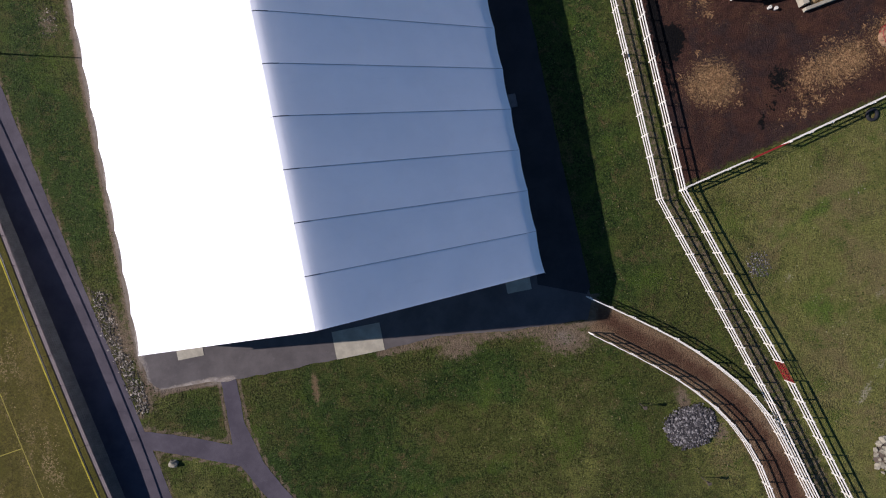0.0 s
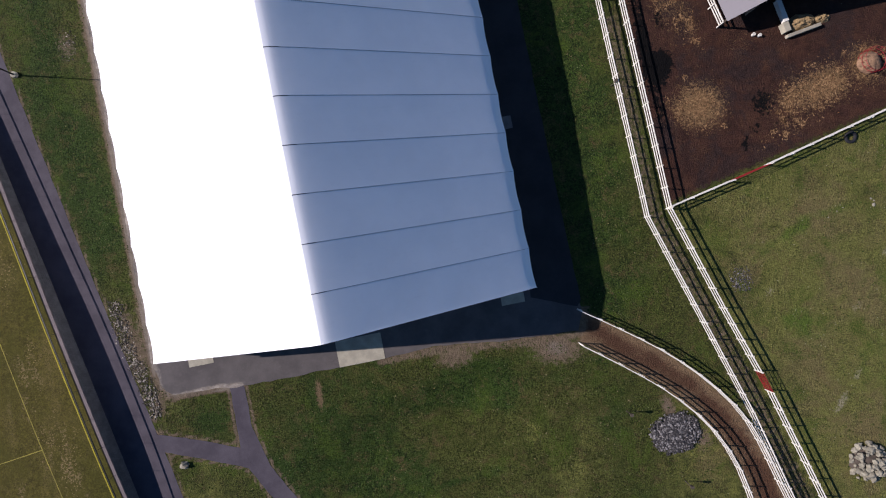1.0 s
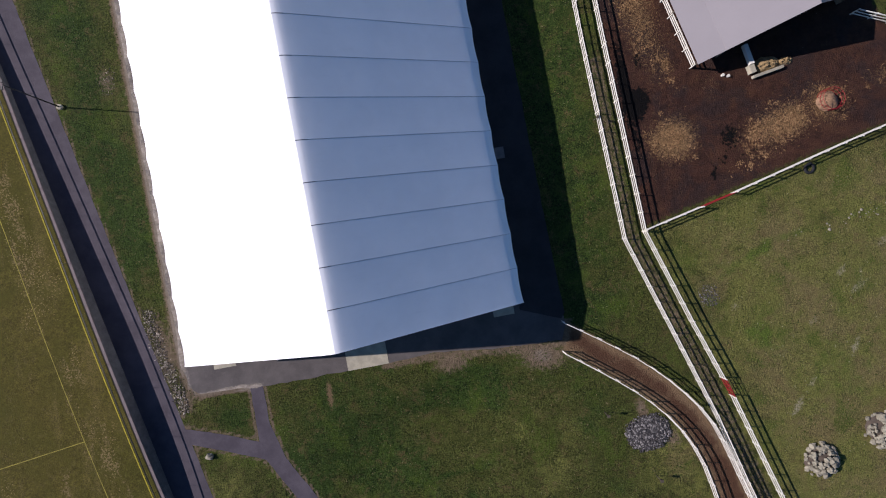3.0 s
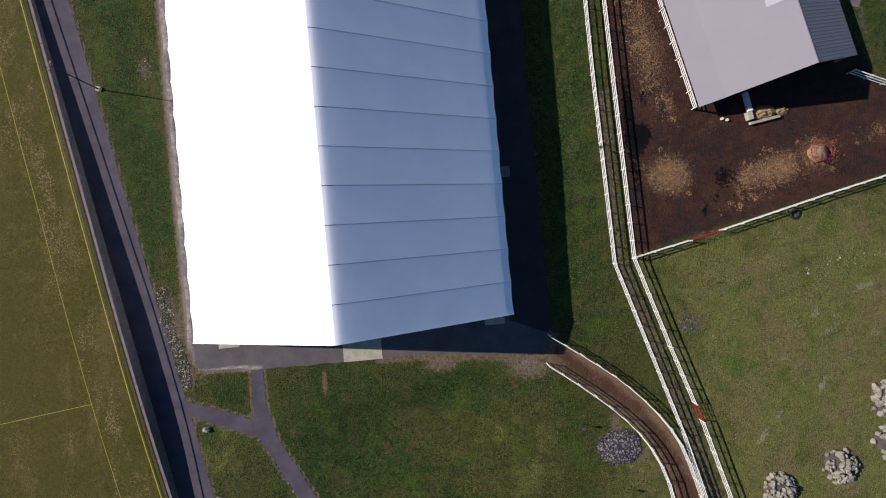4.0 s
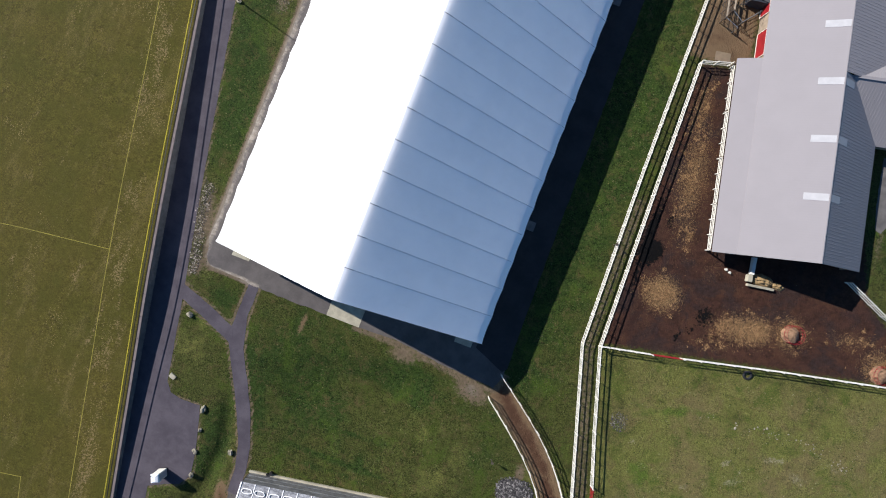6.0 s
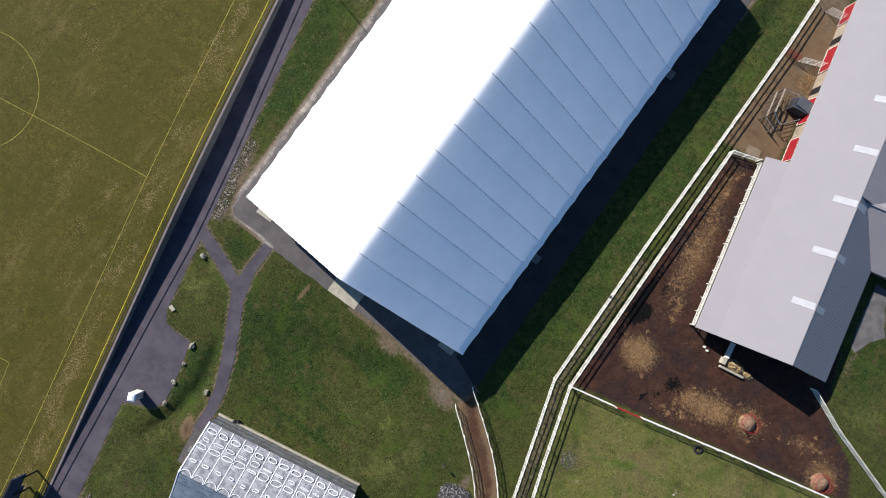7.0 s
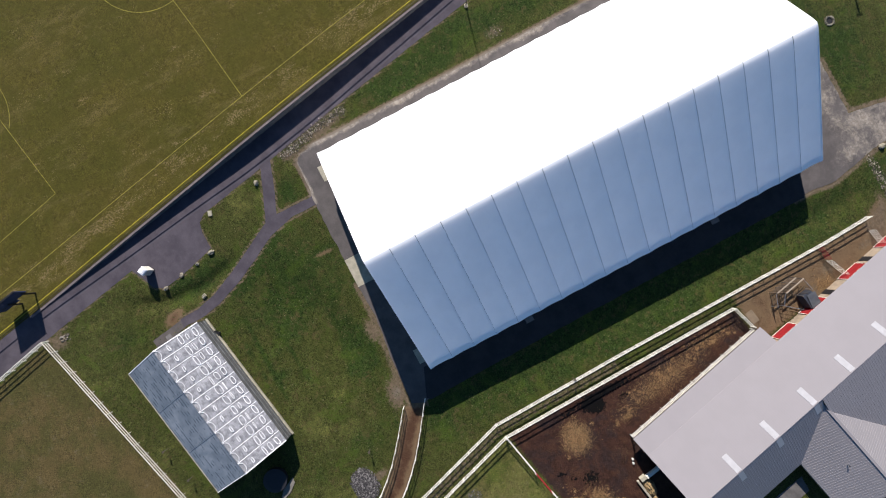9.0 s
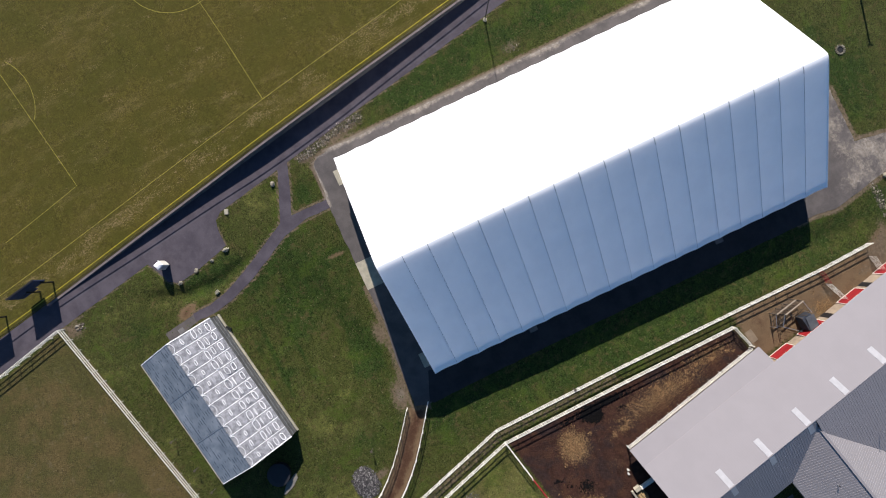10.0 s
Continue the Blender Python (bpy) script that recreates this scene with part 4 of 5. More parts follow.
def build_barn():
    root = thing("barn", "long barn with ribbed grey steel roof and skylights", "barn", at=B_ORIGIN, turn=BARN_ANGLE)
    part("roof_slope", barn_sheet(-8.85, 3.25, VR - 0.02, B_RIDGE, 0, B_LEN), MAT_BARN, root)
    part("lean_to_roof", barn_sheet(-11.6, 2.12, -8.79, 3.225, 0, 26.0), MAT_BARN, root)
    part("roof_slope", barn_sheet(VR + 0.02, B_RIDGE, VE, ZE, 0, WING_U, ribs=True), MAT_BARN, root)
    part("roof_slope", barn_sheet(VR + 0.02, B_RIDGE, VN, ZE, WING_U, B_LEN, ribs=True), MAT_BARN, root, "wider, flatter part of the shaded roof")
    part("ridge_cap", Geo().beam((VR, 0, B_RIDGE), (VR, B_LEN, B_RIDGE), 0.12, 0.05), MAT_BARN, root)
    walls = Geo().box((-8.0, B_LEN / 2, 1.5), (0.15, B_LEN - 0.4, 3.0))
    part("side_wall", walls, MAT_CREAM, root)
    part("side_wall", Geo().box((7.3, WING_U / 2 - 3.4, 1.18), (0.15, WING_U - 7.2, 2.36)), MAT_CREAM, root)
    part("side_wall", Geo().box((VN - 0.6, (WING_U + B_LEN) / 2 + 3.4, 1.18), (0.15, B_LEN - WING_U - 7.4, 2.36)), MAT_CREAM, root)
    for y in (3.2, B_LEN - 0.4):
        g = Geo()
        pts = [(-8.0, 0), (7.3, 0), (7.3, 2.55), (VR, B_RIDGE - 0.25), (-8.0, 3.1)]
        g.poly([(x, y, z) for x, z in pts]).poly([(x, y + 0.1, z) for x, z in reversed(pts)])
        part("gable_wall", g, MAT_DARKWOOD, root)
    sw = (B_RIDGE - 3.25) / (8.85 + VR)
    se = (B_RIDGE - ZE) / (VE - VR)
    for i in range(6):
        u = 8.2 + 7.3 * i
        part("skylight", barn_sheet(VR - 2.55, B_RIDGE - sw * 2.55 + 0.035, VR - 0.12, B_RIDGE - sw * 0.12 + 0.035, u - 0.45, u + 0.45, 0.03), MAT_SKYLIGHT, root, "translucent white roof panel")
        if u < WING_U:
            part("skylight", barn_sheet(VR + 0.12, B_RIDGE - se * 0.12 + 0.035, VR + 2.0, B_RIDGE - se * 2.0 + 0.035, u - 0.45, u + 0.45, 0.03), MAT_SKYLIGHT, root, "translucent white roof panel")
    # cross wing towards the east
    wr, we, wh = 6.03, 17.6, 7.2
    fall = (B_RIDGE - ZE) / (VN - VR)
    for s, wv, foot in ((-1, 1.04, VE), (1, VR + (B_RIDGE - wr) / fall, VN)):
        rows = []
        for x, h in [(wv, 0.0)] + rib_profile(wv, we) + [(we, 0.0)]:
            k = min(1.0, (x - wv) / (foot - wv))
            y, z = WING_U + s * wh * k, wr + (ZE - wr) * k
            rows.append([(x, WING_U, wr + h), (x, y, z + h), (x, y, z - 0.08)])
        part("wing_roof", Geo().grid(rows if s < 0 else [r[::-1] for r in rows]), MAT_WING, root)
        part("wing_wall", Geo().box(((we + foot) / 2 - 0.5, WING_U + s * (wh - 0.6), 1.15), (we - foot - 0.2, 0.15, 2.3)), MAT_CREAM, root)
    end = [(WING_U - wh + 0.6, 0), (WING_U + wh - 0.6, 0), (WING_U + wh - 0.6, 2.3), (WING_U, wr - 0.3), (WING_U - wh + 0.6, 2.3)]
    part("gable_wall", Geo().poly([(we - 0.5, y, z) for y, z in end]).poly([(we - 0.6, y, z) for y, z in reversed(end)]), MAT_CREAM, root)
    part("wing_ridge_cap", Geo().beam((1.04, WING_U, wr + 0.02), (we, WING_U, wr + 0.02), 0.4, 0.04), MAT_WING, root)
    for u in (0.25, 6.6, 13.0, 19.4, 25.7):
        part("post", Geo().box((-11.25, u, 1.05), (0.18, 0.18, 2.2)), MAT_DARKWOOD, root)
    return root


build_barn()

# ---------------------------------------------------------------- greenhouse


def make_glazing():
    n = Nodes("clear_glazing_film")
    m = n.add("ShaderNodeMapping")
    m.inputs["Rotation"].default_value = (0, 0, radians(-9.5))
    n.link(n.pos, m.inputs["Vector"])
    w = n.add("ShaderNodeTexWave", wave_type="BANDS", bands_direction="Y", wave_profile="SIN")
    w.inputs["Scale"].default_value = 0.314 / 0.46
    w.inputs["Distortion"].default_value = 0.5
    n.link(m.outputs["Vector"], w.inputs["Vector"])
    a, b, c = n.noise(0.5, 5), n.noise(0.85, 3, 0.6, stretch=(0.9, 1.5, 1.0, -9.5)), n.noise(0.22, 5, 0.7)
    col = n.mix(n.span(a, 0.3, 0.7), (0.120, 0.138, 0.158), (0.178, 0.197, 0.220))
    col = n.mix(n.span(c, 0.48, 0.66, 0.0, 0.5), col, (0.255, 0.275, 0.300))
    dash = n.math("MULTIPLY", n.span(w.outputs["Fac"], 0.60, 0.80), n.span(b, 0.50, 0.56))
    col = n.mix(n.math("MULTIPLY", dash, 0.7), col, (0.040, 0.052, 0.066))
    n.bump(a, 0.04, 0.5)
    return n.done(col, 0.22, 0.0, 0.7)


def make_milky():
    # Paler than the south film: sun glare is mixed into this colour.
    n = Nodes("milky_glare_film")
    a, b = n.noise(1.4, 5), n.noise(5.0, 6, 0.7)
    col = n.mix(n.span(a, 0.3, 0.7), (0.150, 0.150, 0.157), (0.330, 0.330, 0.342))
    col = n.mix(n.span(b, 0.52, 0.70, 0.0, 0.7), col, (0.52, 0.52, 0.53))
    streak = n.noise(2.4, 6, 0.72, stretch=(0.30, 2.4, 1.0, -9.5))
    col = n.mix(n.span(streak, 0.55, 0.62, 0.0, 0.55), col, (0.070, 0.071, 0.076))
    n.bump(a, 0.05, 0.6)
    return n.done(col, 0.25, 0.0, 0.7)


MAT_PEN = plain("tan_pen_tube", (0.319, 0.258, 0.190), 0.6)
MAT_GLAZE, MAT_MILKY = make_glazing(), make_milky()
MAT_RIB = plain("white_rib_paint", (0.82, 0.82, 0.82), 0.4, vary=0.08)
MAT_SIDE = plain("dirty_side_film", (0.152, 0.152, 0.152), 0.5, vary=0.5, scale=1.5)


def build_greenhouse():
    length, width, ev, rd, n = 22.1, 12.7, 3.0, 5.6, 12
    root = thing("greenhouse", "long film greenhouse with white ribs and a bright ridge", "greenhouse", at=(-2.2, -40.4, 0), turn=9.5)
    bay = length / n
    mid, drop = width / 2, (rd - ev)

    def sheet(side, bulge):
        rows = []
        for i in range(7):
            x = bay * i / 6
            row = []
            for j in range(13):
                t = j / 12
                y = mid + side * mid * t
                row.append((x, y, rd - drop * t + bulge * math.sin(math.pi * i / 6) * min(1.0, 4 * t, 4 * (1 - t))))
            rows.append(row)
        return Geo().grid(rows if side < 0 else rows[::-1]).mesh("glazing_panel", True)

    south, north = sheet(-1, 0.012), sheet(1, 0.09)
    rib_n = Geo().beam((0, mid, rd + 0.04), (0, width, ev + 0.04), 0.10, 0.07).mesh("rib")
    rib_s = Geo().beam((0, mid, rd + 0.02), (0, 0, ev + 0.02), 0.05, 0.05).mesh("rib")

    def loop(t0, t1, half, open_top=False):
        """A white loop lying on the north slope between two ribs, standing in for a sun glint."""
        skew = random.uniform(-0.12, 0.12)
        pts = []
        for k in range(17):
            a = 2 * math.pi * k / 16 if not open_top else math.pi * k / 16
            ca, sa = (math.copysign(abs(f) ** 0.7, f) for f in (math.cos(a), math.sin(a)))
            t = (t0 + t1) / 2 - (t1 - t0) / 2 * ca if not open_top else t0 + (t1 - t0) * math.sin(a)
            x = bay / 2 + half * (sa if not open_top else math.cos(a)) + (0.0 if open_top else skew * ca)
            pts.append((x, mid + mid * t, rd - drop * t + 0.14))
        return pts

    for i in range(n):
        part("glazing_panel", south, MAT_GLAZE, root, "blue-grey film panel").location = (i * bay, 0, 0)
        part("glazing_panel", north, MAT_MILKY, root, "milky film panel with glare in its colour").location = (i * bay, 0, 0)
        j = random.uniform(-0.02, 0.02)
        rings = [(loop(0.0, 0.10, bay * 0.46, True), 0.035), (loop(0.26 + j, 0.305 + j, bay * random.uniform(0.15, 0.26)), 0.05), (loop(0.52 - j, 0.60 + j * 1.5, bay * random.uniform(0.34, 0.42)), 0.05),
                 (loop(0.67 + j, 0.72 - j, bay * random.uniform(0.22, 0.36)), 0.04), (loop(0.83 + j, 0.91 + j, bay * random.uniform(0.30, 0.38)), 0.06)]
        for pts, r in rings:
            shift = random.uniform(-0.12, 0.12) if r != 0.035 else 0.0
            part("film_crease", Geo().tube(pts, r, 5), MAT_RIB, root, "white loop standing in for a sun glint on the film").location = (i * bay + shift, 0, 0)
    for i in range(n + 1):
        part("rib", rib_n, MAT_RIB, root).location = (i * bay, 0, 0)
        if i % 4 == 0:
            part("rib", rib_s, MAT_STEEL, root).location = (i * bay, 0, 0)
    for x in (0.0, length):
        pts = [(0, 0), (width, 0), (width, ev), (mid, rd - 0.05), (0, ev)]
        g = Geo().poly([(x, y, z) for y, z in pts]).poly([(x + 0.04, y, z) for y, z in reversed(pts)])
        part("end_wall", g, MAT_SIDE, root)
        part("end_rib", Geo().beam((x, mid, rd + 0.05), (x, width, ev + 0.05), 0.16, 0.10).beam((x, mid, rd + 0.03), (x, 0, ev + 0.03), 0.10, 0.06), MAT_RIB, root)
    part("side_wall", Geo().box((length / 2, width - 0.05, ev / 2), (length, 0.06, ev)), MAT_SIDE, root)
    part("side_wall", Geo().box((length / 2, 0.05, ev / 2), (length, 0.06, ev)), MAT_SIDE, root)
    for z in (1.0, 2.0):
        part("side_rail", Geo().beam((0, width + 0.01, z), (length, width + 0.01, z), 0.05, 0.06), MAT_STEEL, root)
    part("base_curb", Geo().box((length / 2, width + 0.10, 0.13), (length + 0.3, 0.24, 0.30)), MAT_CONCRETE, root)
    part("gutter", Geo().beam((0, 0, ev), (length, 0, ev), 0.13, 0.10), MAT_CONCRETE, root)
    part("ridge_bar", Geo().beam((0, mid, rd + 0.05), (length, mid, rd + 0.05), 0.08, 0.06), MAT_STEEL, root)
    return root


build_greenhouse()
for x, y, r in ((-1.6, -27.0, 0.25), (-2.0, -27.3, 0.18)):
    solid("bucket", Geo().tube([(x, y, 0.0), (x, y, 0.45)], [r * 0.8, r], 12), MAT_BLACK, "black plastic bucket beside the greenhouse", "bucket", "buckets")
solid("greenhouse_step", Geo().box((-4.6, -34.2, 0.03), (0.8, 0.9, 0.1), 9.5), MAT_BLOCK, "grey concrete step at the greenhouse door", "step", kind="structure")
solid("paving", Geo().prism(slab([(-6.2, -31.0), (-4.9, -31.0), (-3.6, -36.5), (-5.2, -36.8)], 0.5, 0.12), -0.2, 0.008), MAT_APRON, "worn grey hardstanding at the greenhouse end", "paving", kind="structure")

tank = thing("water_tank", "round dark water tank with a flat lid beside the greenhouse", "water tank", at=(22.6, -29.6, 0))
part("shell", Geo().tube([(0, 0, -0.05), (0, 0, 0.8)], 1.75, 40), MAT_RUBBER, tank)
part("lid", Geo().tube([(0, 0, 0.8), (0, 0, 0.86), (0, 0, 0.93)], [1.82, 1.82, 1.2], 40), plain("grey_tank_lid", (0.016, 0.016, 0.019), 0.6), tank, "grey flat lid")

solid("kerb_stones", Geo().prism(slab([(23.6, -27.3), (24.5, -27.4), (25.4, -28.5), (26.1, -30.1), (25.9, -30.5), (24.6, -29.4)], 0.3, 0.05), -0.1, 0.12), plain("pale_edging", (0.205, 0.190, 0.160), 0.9, vary=0.4, scale=3.0), "pale curved stone edging at the greenhouse end", "edging", kind="structure")

# ---------------------------------------------------------------- lamps, canopies and cabin


def lamp_post(x, y, h=7.5, stout=1.0):
    root = thing("lamp_post", "tall thin black lamp post on a round concrete base", "lamp post", "lamp posts", at=(x, y, 0), turn=-11)
    part("footing", Geo().tube([(0, 0, -0.1), (0, 0, 0.28)], [0.34, 0.31], 16), MAT_CONCRETE, root, "round concrete footing")
    part("pole", Geo().tube([(0, 0, 0.28), (0, 0, 1.0), (0, 0, h)], [0.09 * stout, 0.075 * stout, 0.055 * stout], 10), MAT_BLACK, root)
    for s in (-1, 1):
        arm = part("arm", Geo().tube([(0, 0, h - 0.1), (0, s * 0.22, h), (0, s * 0.5, h + 0.02)], 0.03, 6), MAT_BLACK, root)
        head = part("lamp_head", Geo().hexa([(-0.12, s * 0.35 - 0.18, h), (0.12, s * 0.35 - 0.18, h), (0.12, s * 0.35 + 0.18, h), (-0.12, s * 0.35 + 0.18, h)],
                                            [(-0.09, s * 0.35 - 0.15, h + 0.1), (0.09, s * 0.35 - 0.15, h + 0.1), (0.09, s * 0.35 + 0.15, h + 0.1), (-0.09, s * 0.35 + 0.15, h + 0.1)]), MAT_BLACK, root)
        part("lens", Geo().box((0, s * 0.35, h - 0.012), (0.16, 0.26, 0.02)), MAT_SKYLIGHT, head)
    return root


lamp_post(-29.1, 31.0)
lamp_post(-9.9, 88.8, 6.8, 2.4)


def score_board(x, y):
    """A dark board carried high by two stout posts with short arms, facing the pitch."""
    root = thing("pitch_board", "dark navy board on two stout black posts by the pitch", "sign board", "pitch-side boards", at=(x, y, field_z(y)), turn=11.5)
    part("board", Geo().hexa([(-0.35, -3.3, 1.9), (-0.15, -3.3, 1.9), (-0.15, 1.6, 1.9), (-0.35, 1.6, 1.9)], [(-0.45, -3.3, 4.0), (-0.25, -3.3, 4.0), (-0.25, 1.6, 4.0), (-0.45, 1.6, 4.0)]), MAT_NAVY, root, "navy board")
    part("lower_panel", Geo().hexa([(-0.34, -3.2, 0.95), (-0.16, -3.2, 0.95), (-0.16, -0.6, 0.95), (-0.34, -0.6, 0.95)], [(-0.34, -3.3, 1.85), (-0.16, -3.3, 1.85), (-0.16, -0.4, 1.85), (-0.34, -0.4, 1.85)]), MAT_NAVY, root, "navy lower panel")
    for z, o in ((1.88, -0.25), (4.02, -0.35)):
        part("edge_bar", Geo().beam((o, -3.35, z), (o, 1.65, z), 0.26, 0.08), MAT_BLACK, root)
    for k in (-1.3, 1.3):
        part("post", Geo().tube([(0, k, -0.1), (0, k, 2.2), (-0.05, k, 2.35), (-0.25, k, 2.4)], 0.13, 10), MAT_BLACK, root)
    return root


score_board(-20.1, -50.55)
score_board(-18.3, -59.6)


def toilet_cabin(x, y, turn):
    root = thing("toilet_cabin", "white portable toilet cabin on the asphalt", "toilet cabin", at=(x, y, 0), turn=turn)
    part("skid", Geo().box((0, 0, 0.06), (1.2, 1.2, 0.12)), MAT_BLACK, root)
    for a in range(4):
        ang = math.pi / 2 * a
        c, s = math.cos(ang), math.sin(ang)
        part("wall_panel", Geo().box((0.55 * c, 0.55 * s, 1.1), (0.05 if a % 2 == 0 else 1.1, 0.05 if a % 2 else 1.1, 2.0)), MAT_WHITE, root)
    part("door", Geo().box((0.585, 0, 1.05), (0.03, 0.75, 1.8)), MAT_SKYLIGHT, root)
    roof = Geo()
    ring = [[(-0.62, -0.62, 2.08), (0.62, -0.62, 2.08), (0.62, 0.62, 2.08), (-0.62, 0.62, 2.08)], [(-0.5, -0.55, 2.25), (0.5, -0.55, 2.25), (0.5, 0.55, 2.25), (-0.5, 0.55, 2.25)], [(-0.2, -0.4, 2.36), (0.2, -0.4, 2.36), (0.2, 0.4, 2.36), (-0.2, 0.4, 2.36)]]
    roof.hexa(ring[0], ring[1]).hexa(ring[1], ring[2])
    part("roof", roof, MAT_RIB, root)
    part("vent_pipe", Geo().tube([(-0.45, 0.45, 2.1), (-0.45, 0.45, 2.55)], 0.05, 8), MAT_BLACK, root)
    root.scale = (0.9, 0.9, 0.95)
    return root


toilet_cabin(-15.2, -32.1, 25)

# ---------------------------------------------------------------- stones


def boulder(x, y, r, label="pale weathered boulder beside the asphalt"):
    return solid("boulder", Geo().rock((x, y, r * 0.3), r, 0.7, 2), MAT_STONE, label, "boulder", "boulders by the path")


for x, y, r in ((-19.6, -11.15, 0.48), (-13.25, -22.3, 0.48), (-12.65, -25.1, 0.36), (-12.25, -28.0, 0.36), (-11.5, -31.1, 0.40), (-7.75, -26.4, 0.36)):
    boulder(x, y, r)
boulder(21.2, 79.0, 0.55, "pale boulder beside the driveway")
solid("utility_cover", Geo().box((-18.75, -19.7, 0.08), (0.85, 0.6, 0.2), -20), MAT_CONCRETE, "pale concrete utility box lid in the grass", "utility box")


def stone_heap(x, y, r, size, count, label, h=0.9, squash=1.0, material=None, name="stone_heap"):
    """Loose stones piled into a low mound."""
    root = thing(name, label, "stone heap", "stone heaps", at=(x, y, 0))
    core = Geo()
    rings = []
    for k in range(5):
        t = k / 4
        rings.append([(r * (1 - t) * 0.92 * math.cos(a) * (1 + 0.12 * math.sin(3 * a + x)), r * squash * (1 - t) * 0.92 * math.sin(a) * (1 + 0.1 * math.cos(2 * a + y)), h * 0.75 * (1 - (1 - t) ** 2) - 0.05) for a in (2 * math.pi * j / 18 for j in range(19))])
    core.grid(rings)
    part("heap_core", core, material or MAT_DARKWOOD, root, "dark soil under the stones")
    for i in range(count):
        a, d = random.uniform(0, 6.283), math.sqrt(random.random())
        px, py = r * d * math.cos(a), r * squash * d * math.sin(a)
        g = Geo().rock((0, 0, 0), size * random.uniform(0.55, 1.25), 0.75, 1)
        st = part("stone", g, material or MAT_STONE, root)
        st.location = (px, py, h * (1 - d * d) + size * random.uniform(0.0, 0.25))
    return root


BOULDERS = "heap of large pale field boulders in the paddock"
stone_heap(48.8, -24.7, 2.0, 0.36, 80, BOULDERS, 1.0)
stone_heap(56.5, -22.6, 2.1, 0.36, 80, BOULDERS, 1.0)
stone_heap(63.1, -15.0, 2.2, 0.38, 85, BOULDERS, 1.1)
stone_heap(62.9, -20.2, 2.1, 0.38, 60, BOULDERS, 1.0)
solid("boulder", Geo().rock((63.6, -20.0, 0.8), 1.1, 0.7, 2), MAT_STONE, "large grey boulder on top of the stone heap", "boulder")


def scatter(name, poly, n, lo, hi, material, label, mound=0.0, centre=None, rad=1.0):
    """Many small stones over a patch, as one mesh."""
    g = Geo()
    ico = bmesh.new()
    bmesh.ops.create_icosphere(ico, subdivisions=1, radius=1.0)
    base = np.array([v.co[:] for v in ico.verts])
    tri = [tuple(v.index for v in f.verts) for f in ico.faces]
    ico.free()
    xs, ys = [p[0] for p in poly], [p[1] for p in poly]
    rng = np.random.default_rng(len(poly) + n)
    made = 0
    while made < n:
        x, y = rng.uniform(min(xs), max(xs)), rng.uniform(min(ys), max(ys))
        if off(np.array([x]), np.array([y]), poly)[0] < rng.uniform(-0.55, 0.35):
            continue
        r = rng.uniform(lo, hi) * (0.6 + 0.8 * rng.random() ** 2)
        z = 0.0
        if mound:
            z = mound * max(0.0, 1 - ((x - centre[0]) ** 2 + (y - centre[1]) ** 2) / rad ** 2)
        pts = base * (r * rng.uniform(0.7, 1.25, (12 if len(base) == 12 else len(base), 1))) * np.array([rng.uniform(0.8, 1.3), rng.uniform(0.8, 1.3), 0.7])
        k = len(g.v)
        g.v += [(x + p[0], y + p[1], z + r * 0.25 + p[2]) for p in pts]
        g.f += [tuple(k + i for i in t) for t in tri]
        made += 1
    return solid(name, g, material, label, "stones", kind="stuff")


MAT_PEBBLE = Nodes("mixed_pebbles")
_r = MAT_PEBBLE.pos.node.outputs["Random Per Island"]
MAT_PEBBLE = MAT_PEBBLE.done(MAT_PEBBLE.ramp(_r, (0.0, (0.012, 0.011, 0.010)), (0.45, (0.060, 0.050, 0.038)), (0.72, (0.165, 0.140, 0.105)), (1.0, (0.42, 0.37, 0.30))), 0.95)
MAT_CRUSH = Nodes("blue_grey_crush")
_r = MAT_CRUSH.pos.node.outputs["Random Per Island"]
MAT_CRUSH = MAT_CRUSH.done(MAT_CRUSH.ramp(_r, (0.0, (0.018, 0.017, 0.018)), (0.6, (0.052, 0.047, 0.046)), (1.0, (0.235, 0.220, 0.208))), 0.95)
scatter("riprap", [(-24.3, 6.6), (-23.2, 6.2), (-22.6, 0.7), (-21.65, -2.1), (-20.9, -4.9), (-21.8, -6.1), (-22.6, -2.0), (-23.4, 1.2)], 1500, 0.03, 0.095, MAT_PEBBLE, "strip of loose mixed drainage stones beside the apron")
heap = [(27.3, -17.6), (28.3, -16.5), (29.3, -16.2), (30.5, -15.8), (32.2, -17.3), (32.4, -18.5), (30.9, -19.4), (29.4, -19.9), (28.0, -19.0)]
solid("gravel_mound", Geo().grid([[(29.9 + 2.35 * (1 - t) * math.cos(a) * (1 + 0.16 * math.sin(3 * a + 0.7) + 0.07 * math.sin(7 * a)), -17.9 + 1.8 * (1 - t) * math.sin(a) * (1 + 0.13 * math.sin(2 * a + 2.0) + 0.08 * math.sin(5 * a)), 0.45 * (1 - (1 - t) ** 2) - 0.03) for a in (2 * math.pi * j / 36 for j in range(37))] for t in (0, 0.25, 0.5, 0.75, 1.0)]), MAT_GRAVEL, "low uneven mound of blue-grey gravel on the grass", "gravel heap", smooth=True)
scatter("crushed_stone", heap, 2600, 0.04, 0.12, MAT_CRUSH, "blue-grey crushed stone heaped on the lawn", 0.45, (29.9, -17.9), 2.8)
scatter("crushed_stone", [(38.9, -4.9), (38.6, -3.4), (39.6, -2.5), (40.8, -3.0), (40.9, -4.4), (40.0, -5.1)], 300, 0.03, 0.08, MAT_CRUSH, "thin patch of blue-grey crushed stone in the paddock")
